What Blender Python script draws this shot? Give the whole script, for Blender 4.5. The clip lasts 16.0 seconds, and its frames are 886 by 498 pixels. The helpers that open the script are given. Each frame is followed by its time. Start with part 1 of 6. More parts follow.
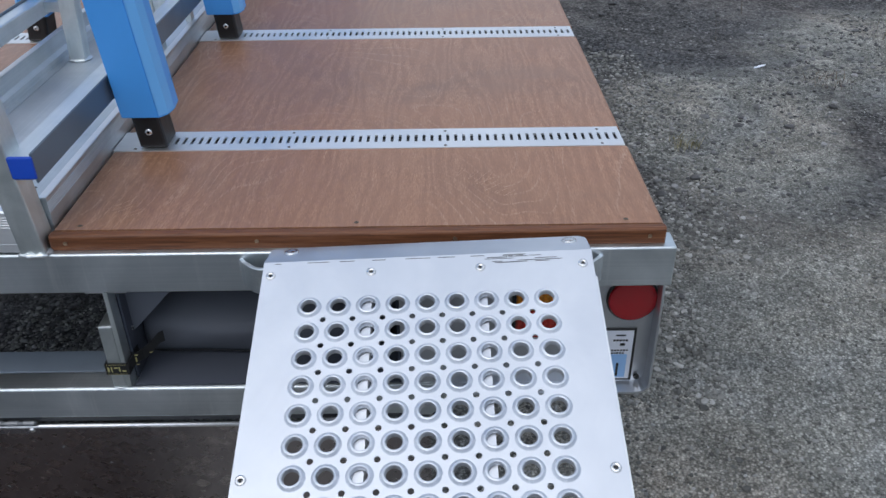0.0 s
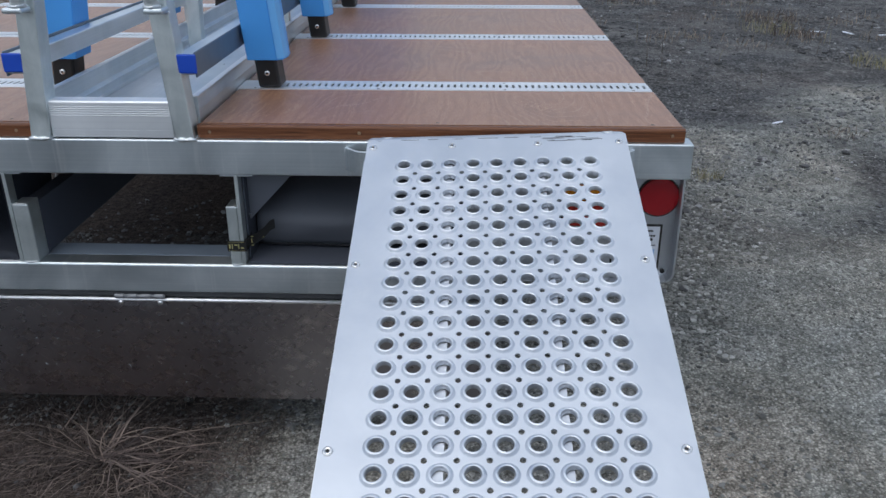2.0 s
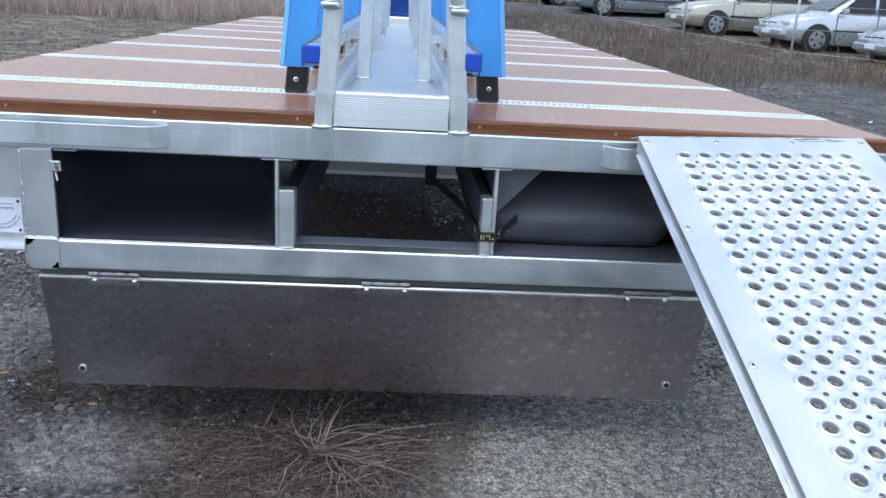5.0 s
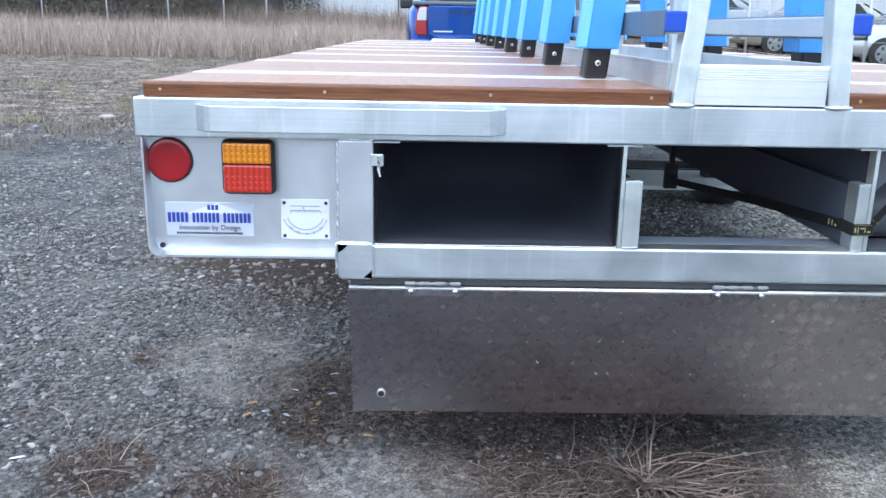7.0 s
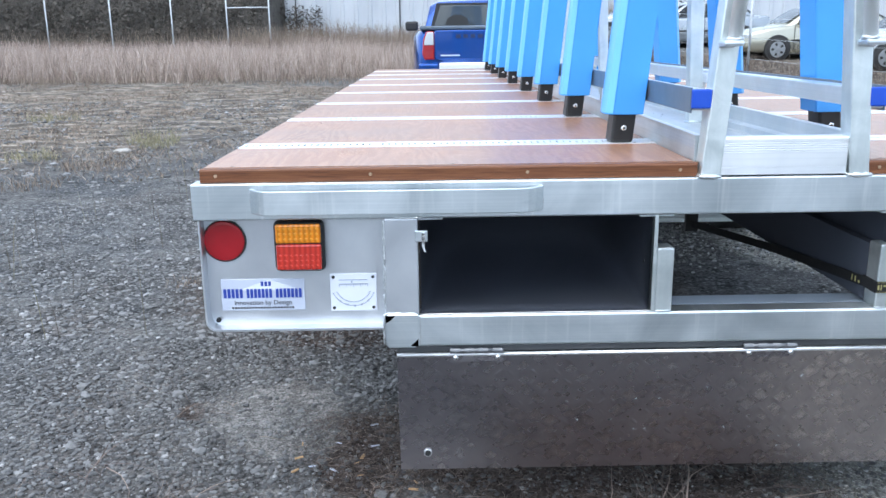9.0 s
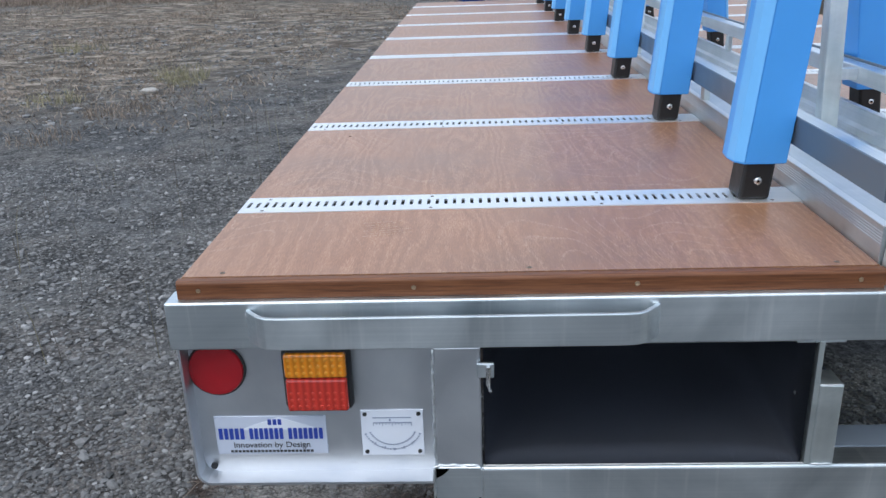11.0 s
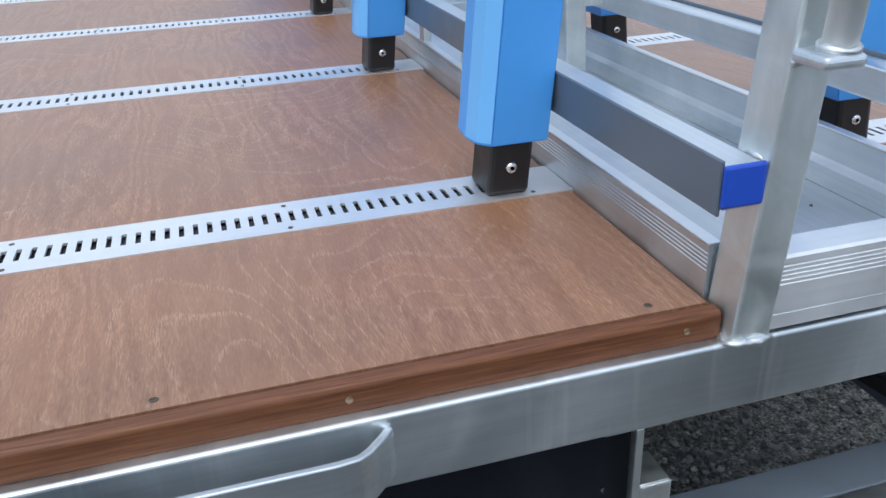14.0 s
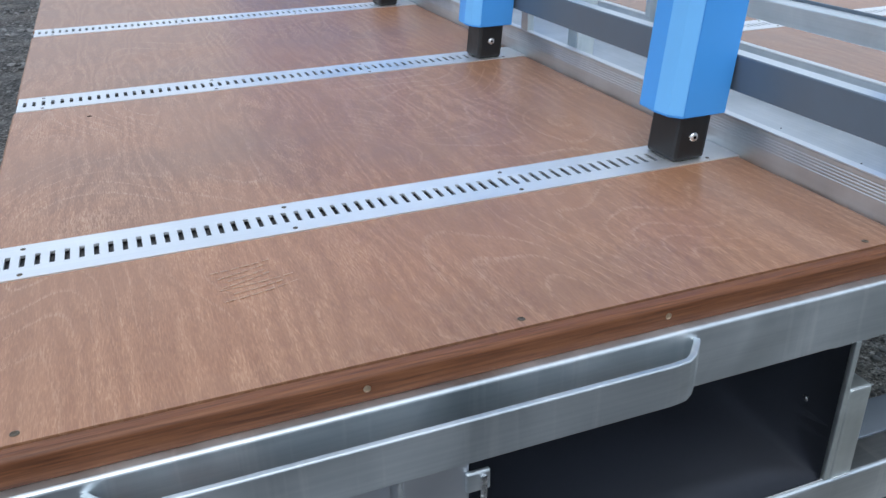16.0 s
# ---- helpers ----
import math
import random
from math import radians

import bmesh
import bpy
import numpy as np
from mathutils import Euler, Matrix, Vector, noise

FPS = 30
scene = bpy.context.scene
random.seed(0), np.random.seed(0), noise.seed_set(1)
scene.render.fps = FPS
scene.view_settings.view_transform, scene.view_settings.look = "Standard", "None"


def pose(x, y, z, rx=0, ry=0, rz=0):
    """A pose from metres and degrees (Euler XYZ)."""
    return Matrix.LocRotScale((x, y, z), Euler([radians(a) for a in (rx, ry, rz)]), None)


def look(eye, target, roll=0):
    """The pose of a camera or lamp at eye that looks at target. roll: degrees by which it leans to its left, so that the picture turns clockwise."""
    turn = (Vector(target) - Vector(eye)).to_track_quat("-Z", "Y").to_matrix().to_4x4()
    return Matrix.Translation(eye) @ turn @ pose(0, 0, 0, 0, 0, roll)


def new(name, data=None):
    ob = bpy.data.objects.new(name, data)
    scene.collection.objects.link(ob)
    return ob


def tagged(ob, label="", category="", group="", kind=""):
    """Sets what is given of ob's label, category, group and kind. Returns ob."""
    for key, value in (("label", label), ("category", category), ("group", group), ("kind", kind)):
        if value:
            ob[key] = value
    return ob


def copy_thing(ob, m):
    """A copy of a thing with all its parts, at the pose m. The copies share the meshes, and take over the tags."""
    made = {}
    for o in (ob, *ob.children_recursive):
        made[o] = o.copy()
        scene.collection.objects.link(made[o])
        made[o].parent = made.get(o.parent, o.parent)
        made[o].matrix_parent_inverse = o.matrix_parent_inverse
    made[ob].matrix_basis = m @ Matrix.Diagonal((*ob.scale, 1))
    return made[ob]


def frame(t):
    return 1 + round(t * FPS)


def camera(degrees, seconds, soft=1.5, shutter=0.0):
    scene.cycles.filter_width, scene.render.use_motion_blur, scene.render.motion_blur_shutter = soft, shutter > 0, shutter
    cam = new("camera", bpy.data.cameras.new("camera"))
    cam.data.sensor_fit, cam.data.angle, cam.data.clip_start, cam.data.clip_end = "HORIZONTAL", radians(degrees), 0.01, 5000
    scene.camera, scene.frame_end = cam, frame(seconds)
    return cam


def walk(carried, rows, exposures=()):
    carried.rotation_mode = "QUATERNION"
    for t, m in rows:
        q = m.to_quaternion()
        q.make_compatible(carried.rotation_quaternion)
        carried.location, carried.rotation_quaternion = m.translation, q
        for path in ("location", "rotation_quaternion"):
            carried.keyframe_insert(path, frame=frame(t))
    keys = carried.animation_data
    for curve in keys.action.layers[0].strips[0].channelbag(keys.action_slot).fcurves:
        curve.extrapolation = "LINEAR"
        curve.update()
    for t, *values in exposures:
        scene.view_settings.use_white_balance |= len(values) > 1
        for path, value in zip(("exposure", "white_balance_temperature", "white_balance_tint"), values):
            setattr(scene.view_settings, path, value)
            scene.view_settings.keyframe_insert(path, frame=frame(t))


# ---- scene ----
cam = camera(56.2, 16.0)
PATH = [
    (0, (0.817, -1.147, 1.526), (0.819, 0.557, 0.476), -0.7),
    (0.5, (0.817, -1.259, 1.46), (0.883, 0.449, 0.423), 1.7),
    (1, (0.803, -1.402, 1.413), (0.894, 0.332, 0.427), 1.4),
    (1.5, (0.78, -1.526, 1.372), (0.824, 0.27, 0.503), 0.85),
    (2, (0.746, -1.641, 1.311), (0.682, 0.179, 0.498), -0.03),
    (2.5, (0.709, -1.761, 1.272), (0.635, 0.085, 0.526), 0.35),
    (3, (0.561, -1.875, 1.198), (0.55, 0.036, 0.633), -1.76),
    (3.2, (0.479, -1.917, 1.2), (0.527, 0.001, 0.652), 0.75),
    (5.3, (-0.119, -1.812, 1.082), (0.011, 0.096, 0.482), 3.54),
    (5.5, (-0.231, -1.776, 1.056), (-0.059, 0.113, 0.455), 2.54),
    (6, (-0.431, -1.703, 0.997), (-0.256, 0.191, 0.420), 1.19),
    (6.2, (-0.454, -1.696, 0.989), (-0.326, 0.223, 0.442), 1.3),
    (6.5, (-0.546, -1.635, 0.952), (-0.456, 0.282, 0.416), 1.46),
    (7, (-0.635, -1.607, 0.955), (-0.597, 0.312, 0.443), 1.11),
    (7.5, (-0.685, -1.625, 0.966), (-0.605, 0.294, 0.450), 1.40),
    (8, (-0.714, -1.639, 0.974), (-0.678, 0.280, 0.461), 0.49),
    (8.5, (-0.711, -1.656, 0.989), (-0.664, 0.263, 0.472), 0.69),
    (9, (-0.709, -1.659, 1.095), (-0.688, 0.267, 0.608), -0.71),
    (9.5, (-0.706, -1.650, 1.212), (-0.727, 0.270, 0.680), -1.25),
    (10, (-0.706, -1.569, 1.299), (-0.778, 0.367, 0.811), -1.51),
    (10.2, (-0.707, -1.482, 1.306), (-0.802, 0.446, 0.779), -1.68),
    (12.3, (-0.808, -0.648, 1.272), (-0.768, 1.178, 0.456), -0.82),
    (12.5, (-0.799, -0.633, 1.270), (-0.702, 1.186, 0.443), 0.22),
    (13, (-0.741, -0.596, 1.253), (-0.405, 1.184, 0.388), 1.87),
    (13.5, (-0.653, -0.557, 1.237), (-0.190, 1.190, 0.379), 0.94),
    (14, (-0.592, -0.547, 1.233), (-0.097, 1.190, 0.365), -2.16),
    (14.5, (-0.587, -0.533, 1.236), (-0.048, 1.185, 0.353), -4.04),
    (15, (-0.652, -0.527, 1.238), (-0.117, 1.186, 0.355), -3.31),
    (15.5, (-0.796, -0.549, 1.255), (-0.234, 1.158, 0.379), -2.66),
    (16, (-0.990, -0.580, 1.269), (-0.343, 1.095, 0.382), -1.03),
]
EXPOSURES = [(0, 0.2, 6150, 9), (1.0, 0.09, 6150, 8), (2.5, 0.14, 6150, 8), (3.2, 0.2, 6050, 8), (5.5, 1.12, 5900, 7), (6.5, 1.42, 5860, 6), (7, 1.52, 5850, 6), (8.5, 1.5, 5900, 6), (9.2, 1.42, 6000, 6), (10, 1.06, 6100, 6), (12.5, 0.6, 6200, 8), (16, 0.63, 6150, 6)]
walk(cam, [(t, look(eye, target, roll)) for t, eye, target, roll in PATH], EXPOSURES)

# ---- sky, sun ----
world = bpy.data.worlds.new("overcast_sky")
scene.world = world
world.use_nodes = True
wn, wl = world.node_tree.nodes, world.node_tree.links
sky = wn.new("ShaderNodeTexSky")
sky.sky_type, sky.sun_disc = "NISHITA", False
sky.sun_elevation, sky.sun_rotation = radians(66), radians(205)
sky.air_density, sky.dust_density, sky.ozone_density = 1.0, 4.0, 1.0
grey = wn.new("ShaderNodeHueSaturation")
grey.inputs["Saturation"].default_value = 0.7
wl.new(sky.outputs[0], grey.inputs["Color"])
cloud = wn.new("ShaderNodeMix")
cloud.data_type = "RGBA"
cloud.inputs[0].default_value = 0.5
cloud.inputs[7].default_value = (4.6, 5.2, 6.1, 1)
wl.new(grey.outputs[0], cloud.inputs[6])
wl.new(cloud.outputs[2], wn["Background"].inputs["Color"])
wn["Background"].inputs["Strength"].default_value = 0.15

sun_lamp = bpy.data.lights.new("sun", "SUN")
sun_lamp.energy, sun_lamp.angle, sun_lamp.color = 0.5, radians(60), (1.0, 0.96, 0.9)
sun = new("sun", sun_lamp)
sun.matrix_world = look((-2.6, -1.7, 6.0), (0, 0, 0))


# ---- materials ----
def material(name, rough=0.5, metal=0.0, color=(0.5, 0.5, 0.5)):
    m = bpy.data.materials.new(name)
    m.use_nodes = True
    b = m.node_tree.nodes["Principled BSDF"]
    b.inputs["Base Color"].default_value = (*color, 1)
    b.inputs["Roughness"].default_value = rough
    b.inputs["Metallic"].default_value = metal
    return m, m.node_tree.nodes, m.node_tree.links, b


def coords(n, l, scale=(1, 1, 1), turn=(0, 0, 0)):
    tc, mp = n.new("ShaderNodeTexCoord"), n.new("ShaderNodeMapping")
    mp.inputs["Scale"].default_value, mp.inputs["Rotation"].default_value = scale, [radians(a) for a in turn]
    l.new(tc.outputs["Object"], mp.inputs["Vector"])
    return mp.outputs[0]


def noisy(n, l, vec, scale, detail=4.0, rough=0.55, distort=0.0):
    t = n.new("ShaderNodeTexNoise")
    t.inputs["Scale"].default_value, t.inputs["Detail"].default_value = scale, detail
    t.inputs["Roughness"].default_value, t.inputs["Distortion"].default_value = rough, distort
    l.new(vec, t.inputs["Vector"])
    return t.outputs["Fac"]


def ramp(n, l, fac, *stops):
    r = n.new("ShaderNodeValToRGB")
    e = r.color_ramp.elements
    while len(e) < len(stops):
        e.new(0.5)
    for k, (p, c) in zip(e, stops):
        k.position, k.color = p, (*c, 1) if len(c) == 3 else c
    l.new(fac, r.inputs["Fac"])
    return r.outputs["Color"]


def grey_stop(*pairs):
    return [(p, (v, v, v)) for p, v in pairs]


def mixed(n, l, fac, a, b, mode="MIX"):
    m = n.new("ShaderNodeMix")
    m.data_type, m.blend_type = "RGBA", mode
    for sock, v in ((m.inputs[0], fac), (m.inputs[6], a), (m.inputs[7], b)):
        if isinstance(v, (int, float)):
            sock.default_value = v
        elif isinstance(v, tuple):
            sock.default_value = (*v, 1)
        else:
            l.new(v, sock)
    return m.outputs[2]


def bumped(n, l, b, height, strength=0.3, distance=0.002, after=None):
    k = n.new("ShaderNodeBump")
    k.inputs["Strength"].default_value, k.inputs["Distance"].default_value = strength, distance
    l.new(height, k.inputs["Height"])
    if after is not None:
        l.new(after, k.inputs["Normal"])
    l.new(k.outputs[0], b.inputs["Normal"])
    return k.outputs[0]


def aluminium(name, lo, hi, r0, r1, grain=(1.5, 220, 220), blotch=7.0, bump=0.12, stain=0.0):
    m, n, l, b = material(name, 0.4, 1.0)
    fine = noisy(n, l, coords(n, l, grain), 1.0, 3)
    big = noisy(n, l, coords(n, l), blotch, 5, 0.65, 0.6)
    both = mixed(n, l, 0.72, fine, big)
    col = ramp(n, l, both, (0.3, lo), (0.7, hi))
    if stain:
        # pale dried water runs
        runs = ramp(n, l, noisy(n, l, coords(n, l, (48, 3, 2.2)), 1.0, 3, 0.6, 0.2), *grey_stop((0.58, 0.0), (0.72, stain)))
        col = mixed(n, l, runs, col, (0.93, 0.95, 0.96))
    l.new(col, b.inputs["Base Color"])
    l.new(ramp(n, l, big, *grey_stop((0.3, r0), (0.7, r1))), b.inputs["Roughness"])
    first = bumped(n, l, b, fine, bump, 0.0006)
    bumped(n, l, b, noisy(n, l, coords(n, l), 9.0, 3, 0.5, 0.4), 0.1, 0.004, first)
    return m


ALU = aluminium("mill_aluminium", (0.52, 0.58, 0.615), (0.8, 0.84, 0.865), 0.34, 0.52, (1.5, 220, 220), 5.0, 0.06, 0.4)
WELD = aluminium("weld_metal", (0.55, 0.58, 0.6), (0.82, 0.84, 0.85), 0.38, 0.58, (40, 40, 40), 60.0, 0.3)
ALU_Y = aluminium("mill_aluminium_lengthwise", (0.64, 0.67, 0.68), (0.86, 0.87, 0.88), 0.28, 0.46, (220, 1.5, 220))
ALU_TRAY = aluminium("dull_tray_aluminium", (0.5, 0.54, 0.56), (0.74, 0.76, 0.78), 0.36, 0.55, (220, 1.5, 220))
ALU_Z = aluminium("mill_aluminium_upright", (0.6, 0.66, 0.66), (0.84, 0.88, 0.88), 0.36, 0.54, (60, 60, 5), 16.0, 0.05)
ALU_PLATE = aluminium("pressed_plate", (0.57, 0.597, 0.645), (0.74, 0.76, 0.79), 0.32, 0.52, (12, 12, 12), 4.5, 0.05)
ALU_STRIP = aluminium("bright_track", (0.8, 0.8, 0.81), (0.92, 0.92, 0.92), 0.4, 0.56, (2, 260, 260), 4.0, 0.05)
ALU_PIPE = aluminium("dull_pipe", (0.74, 0.77, 0.78), (0.9, 0.92, 0.92), 0.68, 0.8, (120, 120, 3), 8.0, 0.05)
RAMP = aluminium("pressed_ramp_plate", (0.575, 0.605, 0.655), (0.735, 0.757, 0.793), 0.42, 0.6, (12, 12, 12), 4.5, 0.05)
ZINC = aluminium("bright_steel", (0.6, 0.6, 0.6), (0.85, 0.85, 0.85), 0.2, 0.35, (30, 30, 30), 40, 0.1)


def flap_metal():
    """Old rolled sheet: a soft diamond figure, blotches and dull patches."""
    m, n, l, b = material("rolled_flap_sheet", 0.4, 1.0)
    vec = coords(n, l)
    v = n.new("ShaderNodeTexVoronoi")
    v.feature, v.distance = "SMOOTH_F1", "MANHATTAN"
    v.inputs["Scale"].default_value, v.inputs["Randomness"].default_value = 30, 0.75
    v.inputs["Smoothness"].default_value = 0.35
    l.new(coords(n, l, (1.0, 0.0, 1.25)), v.inputs["Vector"])
    big = noisy(n, l, vec, 3.0, 5, 0.6, 0.8)
    mid = noisy(n, l, vec, 16, 4, 0.6, 0.6)
    figure = mixed(n, l, 0.35, v.outputs["Distance"], mid)
    cell = ramp(n, l, figure, (0.34, (0.6, 0.57, 0.595)), (0.56, (0.36, 0.335, 0.36)))
    l.new(mixed(n, l, 0.45, cell, ramp(n, l, big, (0.3, (0.35, 0.325, 0.35)), (0.7, (0.55, 0.53, 0.54)))), b.inputs["Base Color"])
    l.new(ramp(n, l, mixed(n, l, 0.5, figure, big), *grey_stop((0.3, 0.17), (0.7, 0.33))), b.inputs["Roughness"])
    first = bumped(n, l, b, v.outputs["Distance"], 0.1, 0.004)
    bumped(n, l, b, noisy(n, l, vec, 55, 3), 0.12, 0.002, first)
    return m


FLAP = flap_metal()


def plywood():
    m, n, l, b = material("coated_plywood", 0.3)
    b.inputs["Specular IOR Level"].default_value = 0.4
    info = n.new("ShaderNodeObjectInfo")
    tc, mp = n.new("ShaderNodeTexCoord"), n.new("ShaderNodeMapping")
    shift = n.new("ShaderNodeVectorMath")
    shift.operation = "SCALE"
    shift.inputs[3].default_value = 37.0
    comb = n.new("ShaderNodeCombineXYZ")
    for k in range(3):
        l.new(info.outputs["Random"], comb.inputs[k])
    l.new(comb.outputs[0], shift.inputs[0])
    add = n.new("ShaderNodeVectorMath")
    l.new(tc.outputs["Object"], add.inputs[0])
    l.new(shift.outputs[0], add.inputs[1])
    l.new(add.outputs[0], mp.inputs["Vector"])
    mp.inputs["Scale"].default_value = (1.0, 0.16, 1.0)
    vec = mp.outputs[0]
    wave = n.new("ShaderNodeTexWave")
    wave.wave_type, wave.bands_direction, wave.wave_profile = "BANDS", "X", "SIN"
    wave.inputs["Scale"].default_value, wave.inputs["Distortion"].default_value = 9.0, 26.0
    wave.inputs["Detail"].default_value, wave.inputs["Detail Scale"].default_value = 6.0, 1.3
    l.new(vec, wave.inputs["Vector"])
    fine = n.new("ShaderNodeTexNoise")
    fine.inputs["Scale"].default_value, fine.inputs["Detail"].default_value = 640, 6
    fine.inputs["Distortion"].default_value = 0.9
    mp2 = n.new("ShaderNodeMapping")
    mp2.inputs["Scale"].default_value = (1.0, 0.11, 1.0)
    l.new(add.outputs[0], mp2.inputs["Vector"])
    l.new(mp2.outputs[0], fine.inputs["Vector"])
    big = noisy(n, l, add.outputs[0], 2.2, 4, 0.6, 0.5)
    figure = mixed(n, l, 0.86, wave.outputs["Fac"], fine.outputs["Fac"])
    rings = n.new("ShaderNodeTexNoise")
    rings.inputs["Scale"].default_value, rings.inputs["Detail"].default_value, rings.inputs["Distortion"].default_value = 2.6, 1.5, 0.4
    mp3 = n.new("ShaderNodeMapping")
    mp3.inputs["Scale"].default_value = (1.0, 0.45, 1.0)
    l.new(add.outputs[0], mp3.inputs["Vector"])
    l.new(mp3.outputs[0], rings.inputs["Vector"])
    times = n.new("ShaderNodeMath")
    times.operation = "MULTIPLY"
    times.inputs[1].default_value = 36.0
    l.new(rings.outputs["Fac"], times.inputs[0])
    saw = n.new("ShaderNodeMath")
    saw.operation = "FRACT"
    l.new(times.outputs[0], saw.inputs[0])
    line = ramp(n, l, saw.outputs[0], *grey_stop((0.0, 0.0), (0.07, 1.0), (0.24, 0.0), (1.0, 0.0)))
    where = ramp(n, l, noisy(n, l, add.outputs[0], 3.4, 3, 0.5), *grey_stop((0.42, 0.08), (0.64, 1.0)))
    broken = mixed(n, l, 1.0, line, mixed(n, l, 1.0, where, ramp(n, l, fine.outputs["Fac"], *grey_stop((0.42, 0.0), (0.56, 1.0))), "MULTIPLY"), "MULTIPLY")
    col = ramp(n, l, figure, (0.36, (0.215, 0.099, 0.05)), (0.49, (0.272, 0.133, 0.071)), (0.58, (0.315, 0.161, 0.088)), (0.7, (0.41, 0.237, 0.14)))
    calm = ramp(n, l, noisy(n, l, add.outputs[0], 5.0, 4, 0.6, 0.4), *grey_stop((0.4, 0.45), (0.62, 1.0)))
    col = mixed(n, l, calm, (0.276, 0.138, 0.076), col)
    tone = ramp(n, l, big, (0.28, (0.78, 0.79, 0.8)), (0.5, (1.0, 0.99, 0.97)), (0.72, (1.1, 1.07, 1.04)))
    dim = n.new("ShaderNodeMath")
    dim.operation = "MULTIPLY"
    dim.inputs[1].default_value = 0.6
    l.new(broken, dim.inputs[0])
    toned = mixed(n, l, 1.0, col, tone, "MULTIPLY")
    l.new(mixed(n, l, dim.outputs[0], toned, (0.45, 0.29, 0.19)), b.inputs["Base Color"])
    l.new(ramp(n, l, mixed(n, l, 0.4, big, fine.outputs["Fac"]), *grey_stop((0.3, 0.43), (0.7, 0.56))), b.inputs["Roughness"])
    bumped(n, l, b, fine.outputs["Fac"], 0.1, 0.0008)
    b.inputs["Coat Weight"].default_value, b.inputs["Coat Roughness"].default_value = 0.45, 0.25
    return m


PLY = plywood()


def hardwood():
    m, n, l, b = material("oiled_hardwood", 0.5)
    b.inputs["Specular IOR Level"].default_value = 0.35
    vec = coords(n, l, (1.6, 40, 40))
    g = noisy(n, l, vec, 5, 8, 0.7, 1.6)
    f = noisy(n, l, coords(n, l, (14, 420, 420)), 1, 4)
    l.new(ramp(n, l, mixed(n, l, 0.55, g, f), (0.36, (0.07, 0.0225, 0.0078)), (0.49, (0.132, 0.0465, 0.017)), (0.64, (0.2, 0.079, 0.031))), b.inputs["Base Color"])
    bumped(n, l, b, f, 0.15, 0.0008)
    b.inputs["Coat Weight"].default_value, b.inputs["Coat Roughness"].default_value = 0.12, 0.3
    return m


HARDWOOD = hardwood()


def painted(name, c, rough=0.45, var=0.12, coat=0.0, metal=0.0, scale=8.0, bump=0.0):
    m, n, l, b = material(name, rough, metal)
    f = noisy(n, l, coords(n, l), scale, 5, 0.6, 0.3)
    lo, hi = tuple(v * (1 - var) for v in c), tuple(min(1, v * (1 + var)) for v in c)
    l.new(ramp(n, l, f, (0.3, lo), (0.7, hi)), b.inputs["Base Color"])
    l.new(ramp(n, l, f, *grey_stop((0.3, max(0.03, rough - 0.07)), (0.7, rough + 0.07))), b.inputs["Roughness"])
    b.inputs["Coat Weight"].default_value = coat
    if bump:
        bumped(n, l, b, noisy(n, l, coords(n, l), 260, 2), bump, 0.0005)
    return m


# sleeve blue made paler: side light put into the colour
SIDE_LIT_BLUE = painted("side_lit_blue", (0.16, 0.45, 0.84), 0.38, 0.05, 0, 0, 3.0, 0.06)
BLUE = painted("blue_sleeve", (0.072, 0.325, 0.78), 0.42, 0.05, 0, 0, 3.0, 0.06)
CAP_BLUE = painted("blue_cap", (0.014, 0.07, 0.48), 0.35, 0.08)
BLACK = painted("black_plastic", (0.008, 0.008, 0.009), 0.45, 0.25, 0, 0, 30, 0.15)
RUBBER = painted("slate_rubber", (0.1, 0.13, 0.168), 0.34, 0.06, 0, 0, 14, 0.1)
DARK = painted("dark_liner", (0.058, 0.066, 0.088), 0.8, 0.12, 0, 0, 4)
WEBBING = painted("black_webbing", (0.006, 0.006, 0.007), 0.8, 0.3, 0, 0, 60, 0.3)
TYRE = painted("tyre_rubber", (0.02, 0.02, 0.02), 0.75, 0.2, 0, 0, 20, 0.3)
STEEL = painted("painted_chassis", (0.05, 0.052, 0.056), 0.5, 0.25)
HINGE = painted("dull_hinge_steel", (0.2, 0.205, 0.215), 0.5, 0.25, 0, 0.6, 40)
GALV = painted("galvanised_steel", (0.42, 0.44, 0.46), 0.5, 0.18, 0, 0.5, 20)
WHITE = painted("white_label", (0.72, 0.75, 0.82), 0.4, 0.04)
SILVER_LABEL = painted("pale_label", (0.52, 0.56, 0.66), 0.35, 0.05)
INK_BLUE = painted("blue_ink", (0.02, 0.05, 0.32), 0.5, 0.05)
# sheenless black: the shade inside small openings is put into the colour
VOID = material("hole_shade_black", 1.0, 0.0, (0.001, 0.001, 0.001))
VOID[3].inputs["Specular IOR Level"].default_value = 0.0
VOID = VOID[0]
PRINT = painted("faded_print", (0.3, 0.34, 0.44), 0.5, 0.1)
INK = painted("black_ink", (0.02, 0.02, 0.02), 0.5, 0.05)
LABEL_BLUE = painted("light_blue_label", (0.3, 0.5, 0.8), 0.4, 0.05)
BAG = painted("grey_vinyl", (0.098, 0.106, 0.126), 0.72, 0.15, 0, 0, 3.5, 0.1)
# near black for the shadow line drawn along the bag's bottom edge
EDGE_SHADE = painted("bag_edge_shade", (0.014, 0.015, 0.018), 0.8, 0.15)
SHEET = painted("grey_coated_plate", (0.12, 0.13, 0.155), 0.45, 0.12, 0, 0, 3.5, 0.1)
ALU_WHITE = painted("pale_underpan", (0.66, 0.72, 0.7), 0.5, 0.08)
SCUFF = painted("pale_scuff", (0.4, 0.255, 0.168), 0.6, 0.1)
BRASS = painted("dull_brass", (0.62, 0.48, 0.34), 0.3, 0.2, 0, 1.0, 40)
